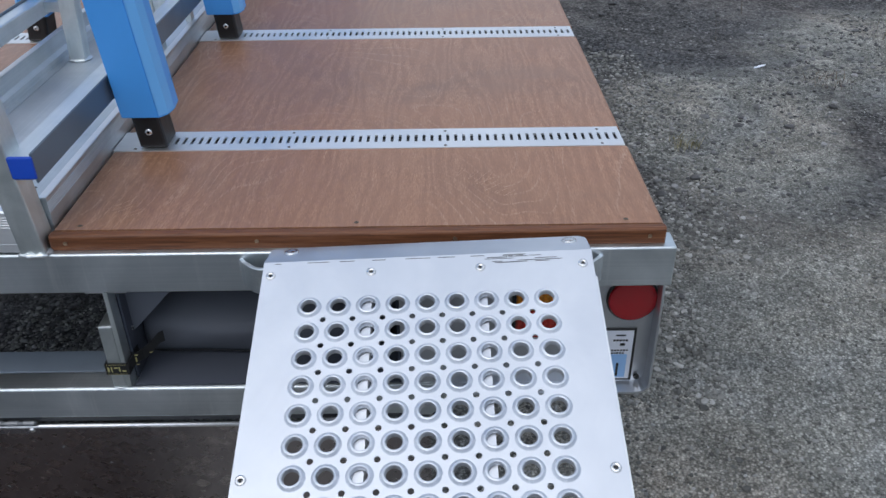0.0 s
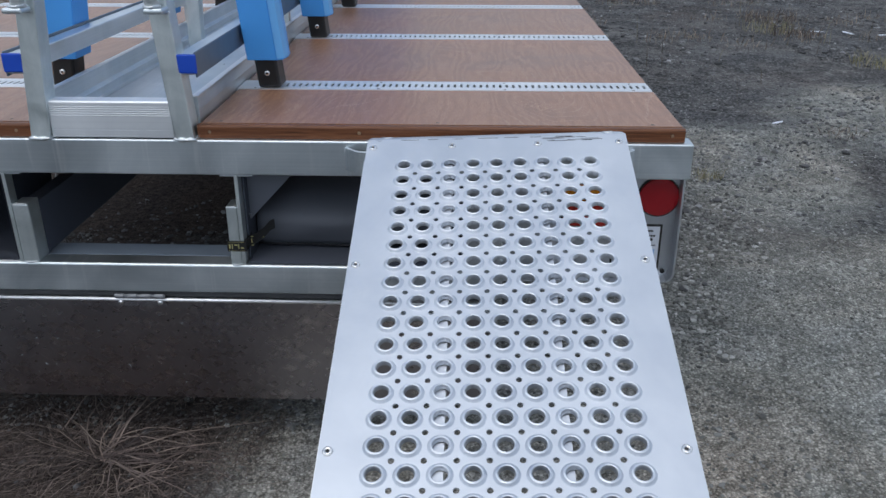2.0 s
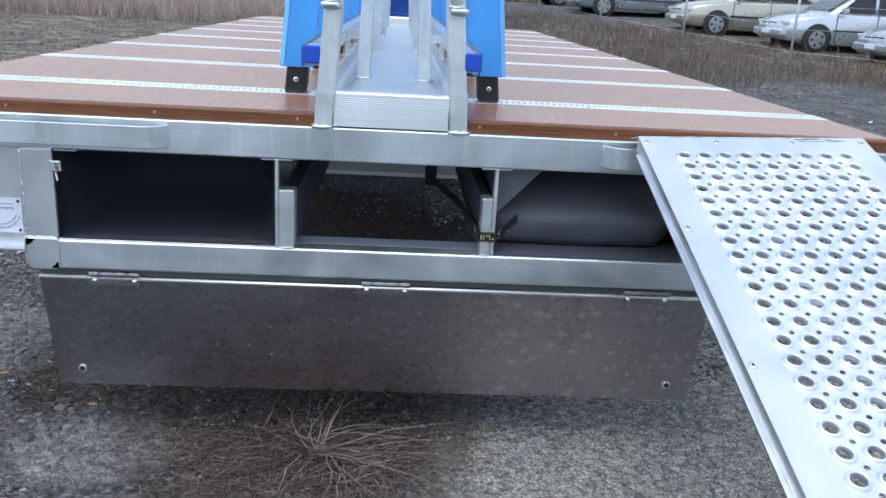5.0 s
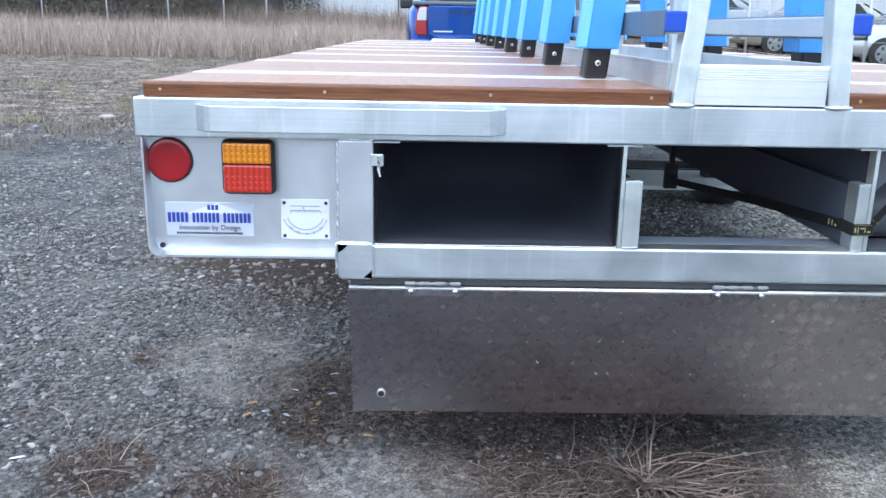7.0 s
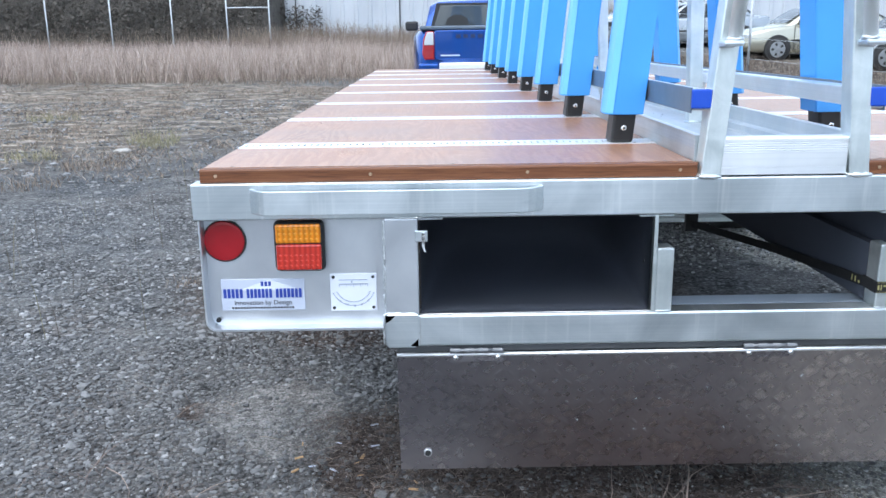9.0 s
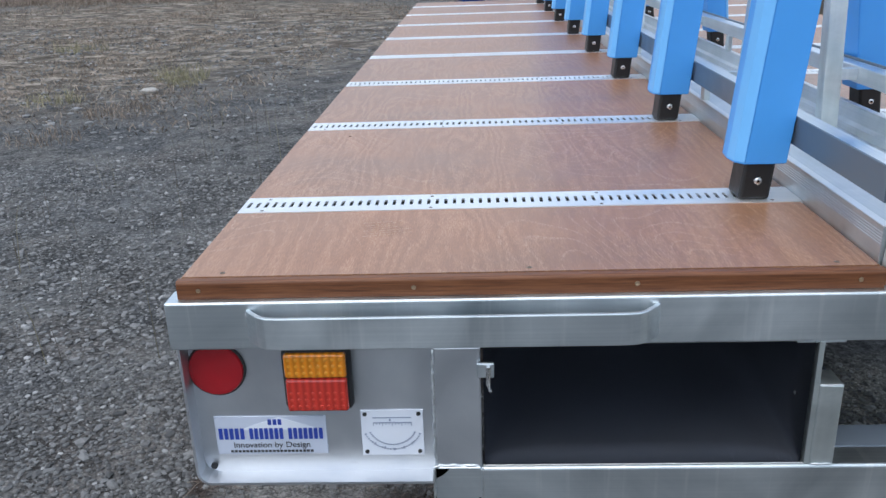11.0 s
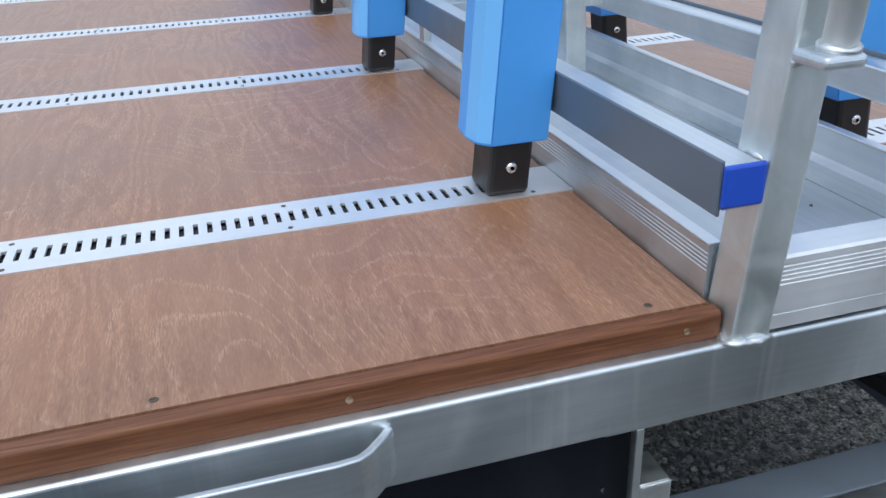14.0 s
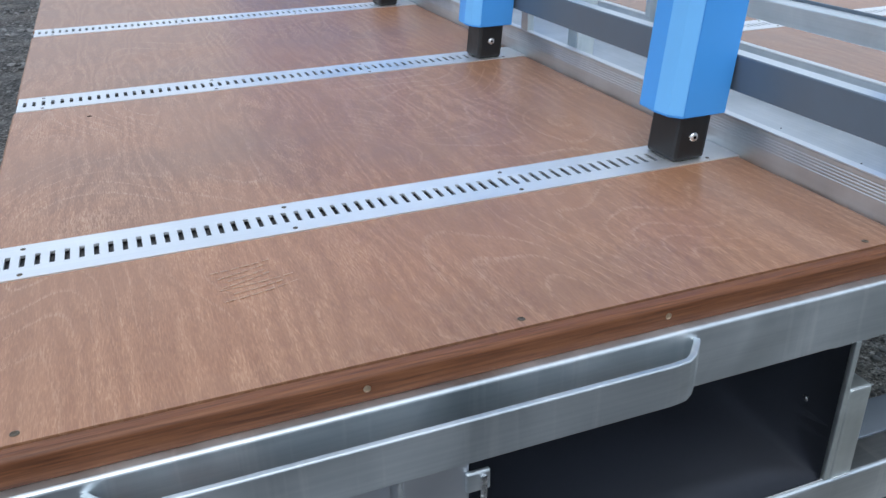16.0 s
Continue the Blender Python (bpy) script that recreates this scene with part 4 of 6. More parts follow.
for s in (-1, 1):
    d = 0.007 if s > 0 else 0.0
    # stepped tray wall of an extrusion with fine ribs
    w = [(0.169, BEAM_T + 0.001), *RIBS, (0.169, 0.896),
         (0.154, 0.896), (0.154, 0.86), (0.142, 0.854), (0.142, 0.837), (0.125, 0.837), (0.125, BEAM_T + 0.001)]
    part("tray_wall", prism([(s * (a + d), b) for a, b in w], FRONT - 0.06, "y", 0.045), ALU_TRAY, rack)
    # added brighter strip: the sky's sheen on the wall top, put into the metal
    part("tray_cap", box(*sorted((s * (0.1545 + d), s * (0.1686 + d))), 0.046, FRONT - 0.05, 0.8962, 0.8982, 0.0006, 1), ALU_STRIP, rack)
    # rear post and pipe standing on its bracket
    post = part("rear_post", leaning(*sorted((s * (0.1278 + d), s * (0.1682 + d))), -0.004, 0.042, BEAM_T + 0.0005, 2.6, -s * 0.14), ALU_Z, rack)
    weld([(s * (0.169 + d), 0.03, BEAM_T + 0.002), (s * (0.1695 + d), -0.005, BEAM_T + 0.002), (s * (0.148 + d), -0.006, BEAM_T + 0.002), (s * (0.127 + d), -0.005, BEAM_T + 0.002), (s * (0.1268 + d), 0.03, BEAM_T + 0.002)], 0.0042, post, 11)
    xc = 0.148 + d - 0.0785 * 0.267
    brk = part("bracket", box(*sorted((s * (xc - 0.014), s * (xc + 0.025))), -0.046, -0.0045, 1.075, 1.0865, 0.0045, 3), ALU, post, "welded pipe bracket")
    pts = bar((s * xc, -0.028, 1.088), (s * (xc - 0.119), -0.028, 2.6), 0.0135, 20)
    part("pipe", pts, ALU_PIPE, post, smooth=True)
    weld([(s * xc + 0.0145 * math.cos(k * 0.7), -0.028 + 0.0145 * math.sin(k * 0.7), 1.0885) for k in range(10)], 0.0038, brk, 13)
    weld([(s * (xc - 0.013), -0.006, 1.075), (s * (xc + 0.024), -0.006, 1.075)], 0.004, brk, 14)
    # rail with rubber face and blue end cap
    rail = part("bumper_rail", box(*sorted((s * 0.1545, s * 0.191)), 0.002, FRONT - 0.2, 0.951, 0.991, 0.003), ALU_Y, rack)
    part("rubber_face", boxes((*sorted((s * 0.1915, s * 0.1955)), 0.003, FRONT - 0.2, 0.946, 0.996), r=0.0012), RUBBER, rail)
    part("end_cap", box(*sorted((s * (0.155 + 0.3 * d), s * (0.1955 + 0.3 * d))), -0.004, 0.0018, 0.955, 0.9935, 0.003, 2), CAP_BLUE, rail, "blue plastic end cap")
    weld([(s * 0.1535, 0.004, 0.9915), (s * 0.1545, 0.02, 0.992), (s * 0.152, 0.038, 0.9915)], 0.003, rail, 12)
    for k in range(4):
        y = 0.92 + 1.384 * k
        up = part("upright", leaning(*sorted((s * 0.08, s * 0.121)), y - 0.02, y + 0.02, 0.837, 2.6, -s * 0.075), ALU_Z, rack)
        part("weld_bead", turned([(0.028, 0.8368), (0.03, 0.84), (0.024, 0.843)], "z", (s * 0.1, y, 0), 14), ALU, up)
        part("stay", boxes((*sorted((s * 0.112, s * 0.154)), y - 0.012, y + 0.012, 0.96, 0.985)), ALU, up)
    for k in range(5):
        part("rail_foot", box(*sorted((s * 0.15, s * 0.166)), 1.03 + 0.9 * k, 1.06 + 0.9 * k, 0.8965, 0.951, 0.002), ALU_Z, rail)
part("tray_floor", box(-0.1245, 0.1315, 0.045, FRONT - 0.02, 0.828, 0.8365, 0.001), ALU_TRAY, rack)
end = [(0.004, BEAM_T + 0.0035), (0.004, 0.835), (0.0052, 0.8354), (0.0052, 0.8364), (0.004, 0.8368)]
for k in range(5):
    z = 0.866 + 0.0046 * k
    end += [(0.004, z), (0.0052, z + 0.0008), (0.0052, z + 0.0019), (0.004, z + 0.0027)]
end += [(0.004, 0.893), (0.006, 0.896), (0.04, 0.896), (0.04, BEAM_T + 0.0035)]
ALU_END = aluminium("pale_end_plate", (0.76, 0.78, 0.8), (0.92, 0.93, 0.94), 0.5, 0.68, (3, 160, 160), 6.0, 0.05)
part("tray_end", prism(end, 0.2548, "x", -0.1245), ALU_END, rack, "ribbed end plate of the tray")


# ---- rack poles with blue sleeves ----
def rack_pole(s, y):
    pole = thing("rack_pole", "leaning rack pole in a bright blue sleeve with black foot", "pole", "poles along the rack")
    x = s * 0.252 + (0.004 if s > 0 else 0.0)
    lean = -s * 0.17
    boot = part("foot", leaning(x - 0.027, x + 0.027, y - 0.034, y + 0.034, DECK + 0.0016, 0.94, lean * 0.055, 0.006), BLACK, pole, "black plastic foot")
    part("bolt", turned([(0.0072, y - 0.0335), (0.0072, y - 0.0355), (0.0058, y - 0.0378), (0.003, y - 0.0384)], "y", (x + lean * 0.02, 0, 0.883), 14), ZINC, boot, "", True)
    part("socket", turned([(0.0027, y - 0.0375), (0.0027, y - 0.0387)], "y", (x + lean * 0.02, 0, 0.883), 6), VOID, boot)
    # sleeve with a folded seam on its outer side
    h0, h1 = 0.915, 2.55
    o, i = s * 0.046, -s * 0.04
    sec = [(x + o, y - 0.028), (x + o + s * 0.004, y), (x + o, y + 0.044), (x + i, y + 0.044), (x + i, y - 0.044), (x + o - s * 0.013, y - 0.044)]
    bm = bmesh.new()
    rows = [[bm.verts.new((a + lean * (h - DECK) / 1.7, b, h)) for a, b in sec] for h in (h0, h0 + 0.003, h0 + 0.5, h1)]
    for a, b in zip(rows, rows[1:]):
        for k in range(6):
            bm.faces.new((a[k], a[(k + 1) % 6], b[(k + 1) % 6], b[k]))
    bm.faces.new(rows[0])
    bm.faces.new(rows[-1])
    bmesh.ops.recalc_face_normals(bm, faces=bm.faces[:])
    bmesh.ops.bevel(bm, geom=bm.edges[:], offset=0.002, segments=2, affect="EDGES")
    sleeve = part("sleeve", bm, BLUE, pole, "bright blue plastic sleeve")
    # paler strip: the light on the outer side is painted in its colour
    lit_strip = bmesh.new()
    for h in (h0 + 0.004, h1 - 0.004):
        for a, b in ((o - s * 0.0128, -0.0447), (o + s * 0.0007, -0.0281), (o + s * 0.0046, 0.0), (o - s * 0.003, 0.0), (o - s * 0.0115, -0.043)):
            lit_strip.verts.new((x + a + lean * (h - DECK) / 1.7, y + b, h))
    lit_strip.verts.ensure_lookup_table()
    v = lit_strip.verts[:]
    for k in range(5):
        lit_strip.faces.new((v[k], v[(k + 1) % 5], v[5 + (k + 1) % 5], v[5 + k]))
    lit_strip.faces.new(v[:5])
    lit_strip.faces.new(v[5:])
    bmesh.ops.recalc_face_normals(lit_strip, faces=lit_strip.faces[:])
    part("side_fold", lit_strip, SIDE_LIT_BLUE, sleeve, "paler blue outer side, light put into its colour")
    return pole


for s in (-1, 1):
    first = rack_pole(s, STRIPS[0])
    for y in STRIPS[1:]:
        copy_thing(first, pose(0, y - STRIPS[0], 0))


# ---- loading ramp ----
PITCH_X, PITCH_Y = 0.0434, 0.0441
RX0, RX1 = -0.077, 0.424
ROWS_N, BEND, FOOT = 55, 0.0885, -2.52
ramp_thing = new("loading_ramp")
ramp_thing.matrix_basis = pose(0.6207, -0.1544, 0.8159, 18.84, -2.26, -0.42)
tagged(ramp_thing, "perforated aluminium loading ramp leaning on the trailer", "ramp")


def ramp_plate():
    """The pressed plate: raised rings round large holes, small holes between; y runs down the ramp (negative)."""
    verts, faces, seen = [], [], {}

    def vert(p):
        key = (round(p[0], 5), round(p[1], 5), round(p[2], 5))
        if key not in seen:
            seen[key] = len(verts)
            verts.append(p)
        return seen[key]
    hx, hy, rs = PITCH_X / 2, PITCH_Y / 2, 0.0046
    xs = [PITCH_X * i for i in range(9)]
    ys = [-PITCH_Y * j for j in range(ROWS_N)]
    prof = [(0.0186, 0.0), (0.0174, 0.001), (0.0149, 0.0044), (0.013, 0.0052), (0.0116, 0.0044), (0.0107, 0.001), (0.0105, -0.004)]
    c30, s30 = math.cos(math.pi / 4), math.sin(math.pi / 4)
    for i, cx in enumerate(xs):
        for j, cy in enumerate(ys):
            edge = []
            for qx, qy in ((1, 1), (-1, 1), (-1, -1), (1, -1)):
                cut = not ((i == 0 and qx < 0) or (i == 8 and qx > 0) or (j == 0 and qy > 0) or (j == ROWS_N - 1 and qy < 0))
                arc = [(hx, hy - rs), (hx - rs * c30, hy - rs * s30) if cut else (hx, hy), (hx - rs, hy)]
                if qx * qy < 0:
                    arc = arc[::-1]
                edge += [(cx + qx * a, cy + qy * b) for a, b in arc]
                edge.append({(1, 1): (cx, cy + hy), (-1, 1): (cx - hx, cy), (-1, -1): (cx, cy - hy), (1, -1): (cx + hx, cy)}[(qx, qy)])
                if cut:
                    low = [vert((cx + qx * a - 0, cy + qy * b, -0.003)) for a, b in ([(hx, hy - rs), (hx - rs * c30, hy - rs * s30), (hx - rs, hy)])]
                    top = [vert((cx + qx * a, cy + qy * b, 0.0)) for a, b in ([(hx, hy - rs), (hx - rs * c30, hy - rs * s30), (hx - rs, hy)])]
                    faces.append((top[0], top[1], low[1], low[0]))
                    faces.append((top[1], top[2], low[2], low[1]))
            outer = [vert((a, b, 0.0)) for a, b in edge]
            n = len(outer)
            angles = [(k + 1) * math.pi / 8 for k in range(n)]
            for r, z in prof:
                ring = [vert((cx + r * math.cos(t), cy + r * math.sin(t), z)) for t in angles]
                for k in range(n):
                    faces.append((outer[k], outer[(k + 1) % n], ring[(k + 1) % n], ring[k]))
                outer = ring
    gx0, gx1 = xs[0] - hx, xs[-1] + hx
    gy0, gy1 = ys[0] + hy, ys[-1] - hy
    for a, b, c, d in ((RX0, gx0, FOOT, BEND), (gx1, RX1, FOOT, BEND), (gx0, gx1, gy0, BEND), (gx0, gx1, FOOT, gy1)):
        faces.append(tuple(vert(p) for p in ((a, c, 0.0), (b, c, 0.0), (b, d, 0.0), (a, d, 0.0))))
    me = bpy.data.meshes.new("tread_plate")
    me.from_pydata(verts, [], faces)
    return me


plate = part_of("tread_plate", ramp_plate(), RAMP, ramp_thing, "pressed tread plate with raised holes")
# head of the plate, bent down to lie on the beam, with rounded corners
HEAD_FALL = 31.5
head = []
for k, (x, r) in enumerate(((RX1, 0.016), (RX0, 0.005))):
    for i in range(5):
        a = math.pi / 2 * (k + i / 4)
        head.append((x + (2 * k - 1) * r + r * math.cos(a), 0.066 - r + r * math.sin(a)))
head += [(RX0, 0.0), (RX1, 0.0)]
lip = part("head_plate", prism(head, 0.0035, "z", -0.0035), RAMP, plate, "bent head of the ramp plate")
lip.matrix_basis = pose(0, BEND, 0, -HEAD_FALL, 0, 0)
RIVET = mesh_of(turned([(0.0075, 0.0), (0.007, 0.0018), (0.0045, 0.0028), (0.003, 0.0012)], "z", (0, 0, 0), 14), "rivet")
RIVET.materials.append(ZINC)
BOLT = mesh_of(turned([(0.0125, 0.0), (0.0115, 0.0018), (0.009, 0.0022), (0.006, 0.0012)], "z", (0, 0, 0), 18), "bolt")
BOLT.materials.append(ZINC)
SOCKET = mesh_of(turned([(0.0026, 0.0), (0.0022, 0.0006)], "z", (0, 0, 0.0022), 8), "socket")
SOCKET.materials.append(INK)
RIVETS = [(x, 0.062, 0.0) for x in (-0.064, 0.089, 0.254, 0.408)] + [(x, -0.265 - 0.359 * k, 0.0) for k in range(7) for x in (-0.0645, 0.409)]
spots("rivet", RIVET, ZINC, plate, RIVETS)
spots("socket", SOCKET, INK, plate, RIVETS)
spots("bolt", BOLT, ZINC, lip, [(-0.043, 0.045, 0.0), (0.396, 0.045, 0.0)])
for x0, x1, out in ((RX0, RX0 + 0.004, -0.008), (RX1 - 0.004, RX1, 0.008)):
    part("side_flange", boxes((x0, x1, FOOT, BEND - 0.004, -0.032, -0.0006)), ALU_Y, ramp_thing)
    part("flange_lip", boxes((*((x0 + out, x0 - 0.0003) if out < 0 else (x1 + 0.0003, x1 + out)), FOOT, BEND - 0.03, -0.032, -0.0285)), ALU_Y, ramp_thing)
for x in (0.083, 0.254):
    part("bearer", boxes((x - 0.008, x + 0.008, FOOT + 0.08, 0.07, -0.03, -0.006)), ALU_PLATE, ramp_thing)
for k in range(5):
    part("rung", boxes((RX0 + 0.0045, RX1 - 0.0045, -0.62 * k - 0.36, -0.62 * k - 0.34, -0.0345, -0.0305)), ALU, ramp_thing)
# dark rub marks across the bend
scratch = random.Random(5)
for k in range(24):
    wide = k > 15
    x = -0.06 + 0.05 * (k - 16) if wide else 0.29 + scratch.uniform(-0.03, 0.05)
    y = BEND - 0.0045 if wide else BEND - 0.004 - 0.016 * scratch.random()
    part("scuff_mark", boxes((x, x + scratch.uniform(0.01, 0.045), y, y + 0.0009, 0.0, 0.0003)), INK, plate)


# ---- labels ----
def sign(name, x0, x1, z0, z1, mat, label, y=0.036):
    ob = part(name, box(x0, x1, y - 0.0022, y - 0.0002, z0, z1, 0.0006, 1), mat, None, label)
    return tagged(ob, label, "label")


maker = sign("maker_label", -1.163, -0.986, 0.538, 0.607, SILVER_LABEL, "pale rectangular sticker with blue lettering bars on lamp panel")
part("emblem", prism([(-1.125, 0.583), (-1.06, 0.606), (-0.995, 0.583)], 0.0006, "y", 0.0332), WHITE, maker)


def bars(parent, mat, rows, y=0.0331):
    for x0, x1, z0, z1, n in rows:
        w = (x1 - x0) / n
        bm = bmesh.new()
        for i in range(n):
            add_box(bm, x0 + w * i, x0 + w * (i + 0.72), y - 0.0004, y, z0, z1)
        part("print_bar", bm, mat, parent)


bars(maker, INK_BLUE, [(-1.078, -1.054, 0.592, 0.602, 3), (-1.158, -1.115, 0.566, 0.586, 5), (-1.109, -1.053, 0.566, 0.586, 7), (-1.047, -0.99, 0.566, 0.586, 7)])
bars(maker, INK, [(-1.142, -1.008, 0.542, 0.546, 22)])


def words(text, x, z, size, mat, parent, y=0.0329, turn=0.0):
    c = bpy.data.curves.new("lettering", "FONT")
    c.body, c.size, c.align_x, c.extrude = text, size, "CENTER", 0.0002
    c.materials.append(mat)
    ob = new("lettering", c)
    ob.parent = parent
    ob.matrix_basis = pose(x, y, z, 90, turn, 0)


words("Innovation by Design", -1.075, 0.551, 0.0145, INK, maker)

gauge = sign("level_gauge", -0.931, -0.833, 0.534, 0.616, WHITE, "white tilt gauge plate with printed scales and corner screws")
for x in (-0.924, -0.84):
    for z in (0.541, 0.609):
        part("screw", turned([(0.0036, 0.0338), (0.0034, 0.0325), (0.001, 0.032)], "y", (x, 0, z), 10), INK, gauge)
bm = bmesh.new()
add_box(bm, -0.912, -0.852, 0.0326, 0.0334, 0.602, 0.6035)
add_box(bm, -0.912, -0.852, 0.0326, 0.0334, 0.593, 0.5945)
for i in range(13):
    add_box(bm, -0.912 + i * 0.005, -0.911 + i * 0.005, 0.0326, 0.0334, 0.588 if i % 3 == 0 else 0.5905, 0.594)
for i in range(25):
    a = math.radians(205 + i * 130 / 24)
    for r0, r1 in ((0.0385, 0.0395), (0.047, 0.048 + (0.002 if i % 4 == 0 else 0))):
        x, z = -0.882 + math.cos(a) * r0, 0.592 + math.sin(a) * r0
        add_box(bm, x - 0.0016, x + 0.0016, 0.0326, 0.0334, z - 0.0006, z + 0.0006 + (r1 - r0) * 0.5)
for x, z in ((-0.885, 0.5985), (-0.91, 0.556), (-0.895, 0.548), (-0.88, 0.545), (-0.865, 0.548), (-0.852, 0.556)):
    add_box(bm, x - 0.0014, x + 0.0014, 0.0326, 0.0334, z - 0.002, z + 0.002)
part("printed_scale", bm, PRINT, gauge)

permit = sign("permit_label", 1.055, 1.163, 0.508, 0.628, INK, "black-framed licence label with blue and white print")
part("paper", boxes((1.06, 1.158, 0.0329, 0.0337, 0.513, 0.623)), WHITE, permit)
part("tint", boxes((1.12, 1.15, 0.0322, 0.0328, 0.517, 0.57)), LABEL_BLUE, permit)
bars(permit, INK, [(1.064, 1.088, 0.606, 0.618, 3), (1.066, 1.07, 0.52, 0.598, 1), (1.078, 1.082, 0.53, 0.59, 1), (1.12, 1.152, 0.578, 0.581, 6), (1.12, 1.145, 0.572, 0.5745, 5), (1.095, 1.104, 0.52, 0.6, 1), (1.11, 1.114, 0.52, 0.59, 1), (1.122, 1.15, 0.6, 0.604, 5), (1.135, 1.147, 0.59, 0.596, 1), (1.132, 1.138, 0.52, 0.55, 1), (1.126, 1.15, 0.612, 0.615, 1)], 0.0321)

# ---- folded vinyl bag and strap in the open bay ----
bag_ob = thing("stuffed_bag", "slack dark grey vinyl bag filling the open bay", "bag")
bag = bmesh.new()
rows, COLS = [], 36
for k in range(15):
    t = k / 14
    ring = []
    for i in range(COLS + 1):
        u = 2 * i / COLS - 1
        # the bottom edge curls up to a point at one end; the face leans back as it rises
        lift = 0.066 * max(0.0, u - 0.72) ** 1.25 / 0.28 ** 1.25
        low = 0.545 + lift
        top = 0.7335
        xl = 0.262
        xr = 0.731 - 0.09 * max(0.0, t - 0.25)
        z = low + (top - low) * t
        belly = math.sin(math.pi * min(1.0, 0.12 + t * 1.1))
        y = 0.108 - 0.045 * belly * (1 - 0.6 * u * u) + 0.34 * max(0.0, t - 0.35) ** 1.3 + 0.03 * max(0.0, u) ** 3
        w = noise.noise((u * 1.6, t * 2.0, 3.0))
        ring.append(bag.verts.new(((xl + xr) / 2 + (xr - xl) / 2 * u, y + 0.014 * w, z)))
    rows.append(ring)
low_edge = [v.co.copy() for v in rows[0]]
under = [bag.verts.new((v.co.x, v.co.y + 0.05, 0.5385)) for v in rows[0]]
rows.insert(0, under)
for dy in (0.45, 0.9):
    rows.append([bag.verts.new((v.co.x, v.co.y + dy, v.co.z - 0.02 * dy)) for v in rows[15]])
for a, b in zip(rows, rows[1:]):
    for i in range(COLS):
        bag.faces.new((a[i], a[i + 1], b[i + 1], b[i]))
bmesh.ops.recalc_face_normals(bag, faces=bag.faces[:])
bmesh.ops.solidify(bag, geom=bag.faces[:], thickness=0.004)
part("body", bag, BAG, bag_ob, "", True)
# added dark line: the shadow at the bag's bottom edge, built as a thin bar
shade_line = bmesh.new()
for p, q in zip(low_edge, low_edge[1:]):
    bar(p + Vector((0, -0.003, 0)), q + Vector((0, -0.003, 0)), 0.0018, 6, shade_line)
part("bottom_seam", shade_line, EDGE_SHADE, bag_ob, "dark line painted for the shadow at the bag's edge", True)
strap = thing("ratchet_strap", "black strap with yellow print round the frame upright", "strap")
part("webbing", boxes((0.2195, 0.256, -0.002, 0.0015, 0.566, 0.59), (0.217, 0.2215, -0.002, 0.055, 0.566, 0.59), (0.2555, 0.259, -0.002, 0.055, 0.566, 0.59)), WEBBING, strap)
run = sweep_flat([(0.2185, 0.054), (0.214, 0.25), (0.203, 0.5), (0.142, 1.0)], 0.566, 0.588, 0.003)
for v in run.verts:
    v.co.z -= 0.085 * max(0.0, v.co.y - 0.05)
part("webbing", run, WEBBING, strap)
part("hook", boxes((0.122, 0.162, 1.003, 1.02, 0.47, 0.55), (0.134, 0.15, 1.003, 1.018, 0.55, 0.746)), BLACK, strap)
tail = sweep_flat([(0.2585, 0.004), (0.264, 0.02), (0.276, 0.033), (0.291, 0.042), (0.303, 0.048), (0.312, 0.052)], 0.5655, 0.588, 0.002)
for v in tail.verts:
    v.co.z += (v.co.x - 0.258) * 0.62 + 0.004 * math.sin(v.co.x * 150)
part("loose_tail", tail, WEBBING, strap)
for x, y in ((0.2665, 0.022), (0.2865, 0.04), ):
    for z in (0.5665, 0.5735, 0.5872) if x < 0.27 else (0.5665,):
        part("print_bar", boxes((x - 0.0012, x + (0.004 if z != 0.5735 else 0.0012), y - 0.0035, y - 0.0022, z + (x - 0.258) * 0.62, z + (x - 0.258) * 0.62 + (0.009 if z == 0.5735 else 0.0011))), STRAP_Y, strap)
for x0, x1, z0, z1 in ((0.221, 0.2245, 0.573, 0.583), (0.2275, 0.2295, 0.572, 0.584), (0.233, 0.24, 0.58, 0.583), (0.2415, 0.2435, 0.573, 0.584), (0.247, 0.2535, 0.573, 0.576)):
    part("print_bar", boxes((x0, x1, -0.0026, -0.0021, z0, z1)), STRAP_Y, strap)
for y0, y1, z0, z1 in ((0.062, 0.068, 0.571, 0.576), (0.078, 0.082, 0.571, 0.583), (0.092, 0.095, 0.571, 0.584)):
    d = 0.085 * (y0 - 0.05)
    part("print_bar", boxes((0.2148 - 0.02 * (y0 - 0.054), 0.2158 - 0.02 * (y0 - 0.054), y0, y1, z0 - d, z1 - d)), STRAP_Y, strap)
for z in (0.5672, 0.5878):
    for i in range(9):
        part("stitch", boxes((0.2205 + i * 0.004, 0.2225 + i * 0.004, -0.0026, -0.0021, z, z + 0.0011)), STRAP_Y, strap)
grit = np.random.RandomState(8)
vs, fs = [], []
for _ in range(16):
    x, y, r = grit.uniform(-0.1, 0.1), 0.06 + 1.2 * grit.uniform() ** 2, grit.uniform(0.0008, 0.0028)
    k = len(vs)
    vs += [(x - r, y, 0.8365), (x, y - r, 0.8365), (x + r, y, 0.8365), (x, y + r * 1.3, 0.8365), (x, y, 0.8365 + r)]
    fs += [(k, k + 1, k + 4), (k + 1, k + 2, k + 4), (k + 2, k + 3, k + 4), (k + 3, k, k + 4)]
loose("tray_grit", vs, fs, INK, "dark specks of grit on the tray floor", "grit")


# ---- vehicles ----
ALLOY = painted("alloy_rim", (0.3, 0.31, 0.32), 0.35, 0.1, 0, 0.6)

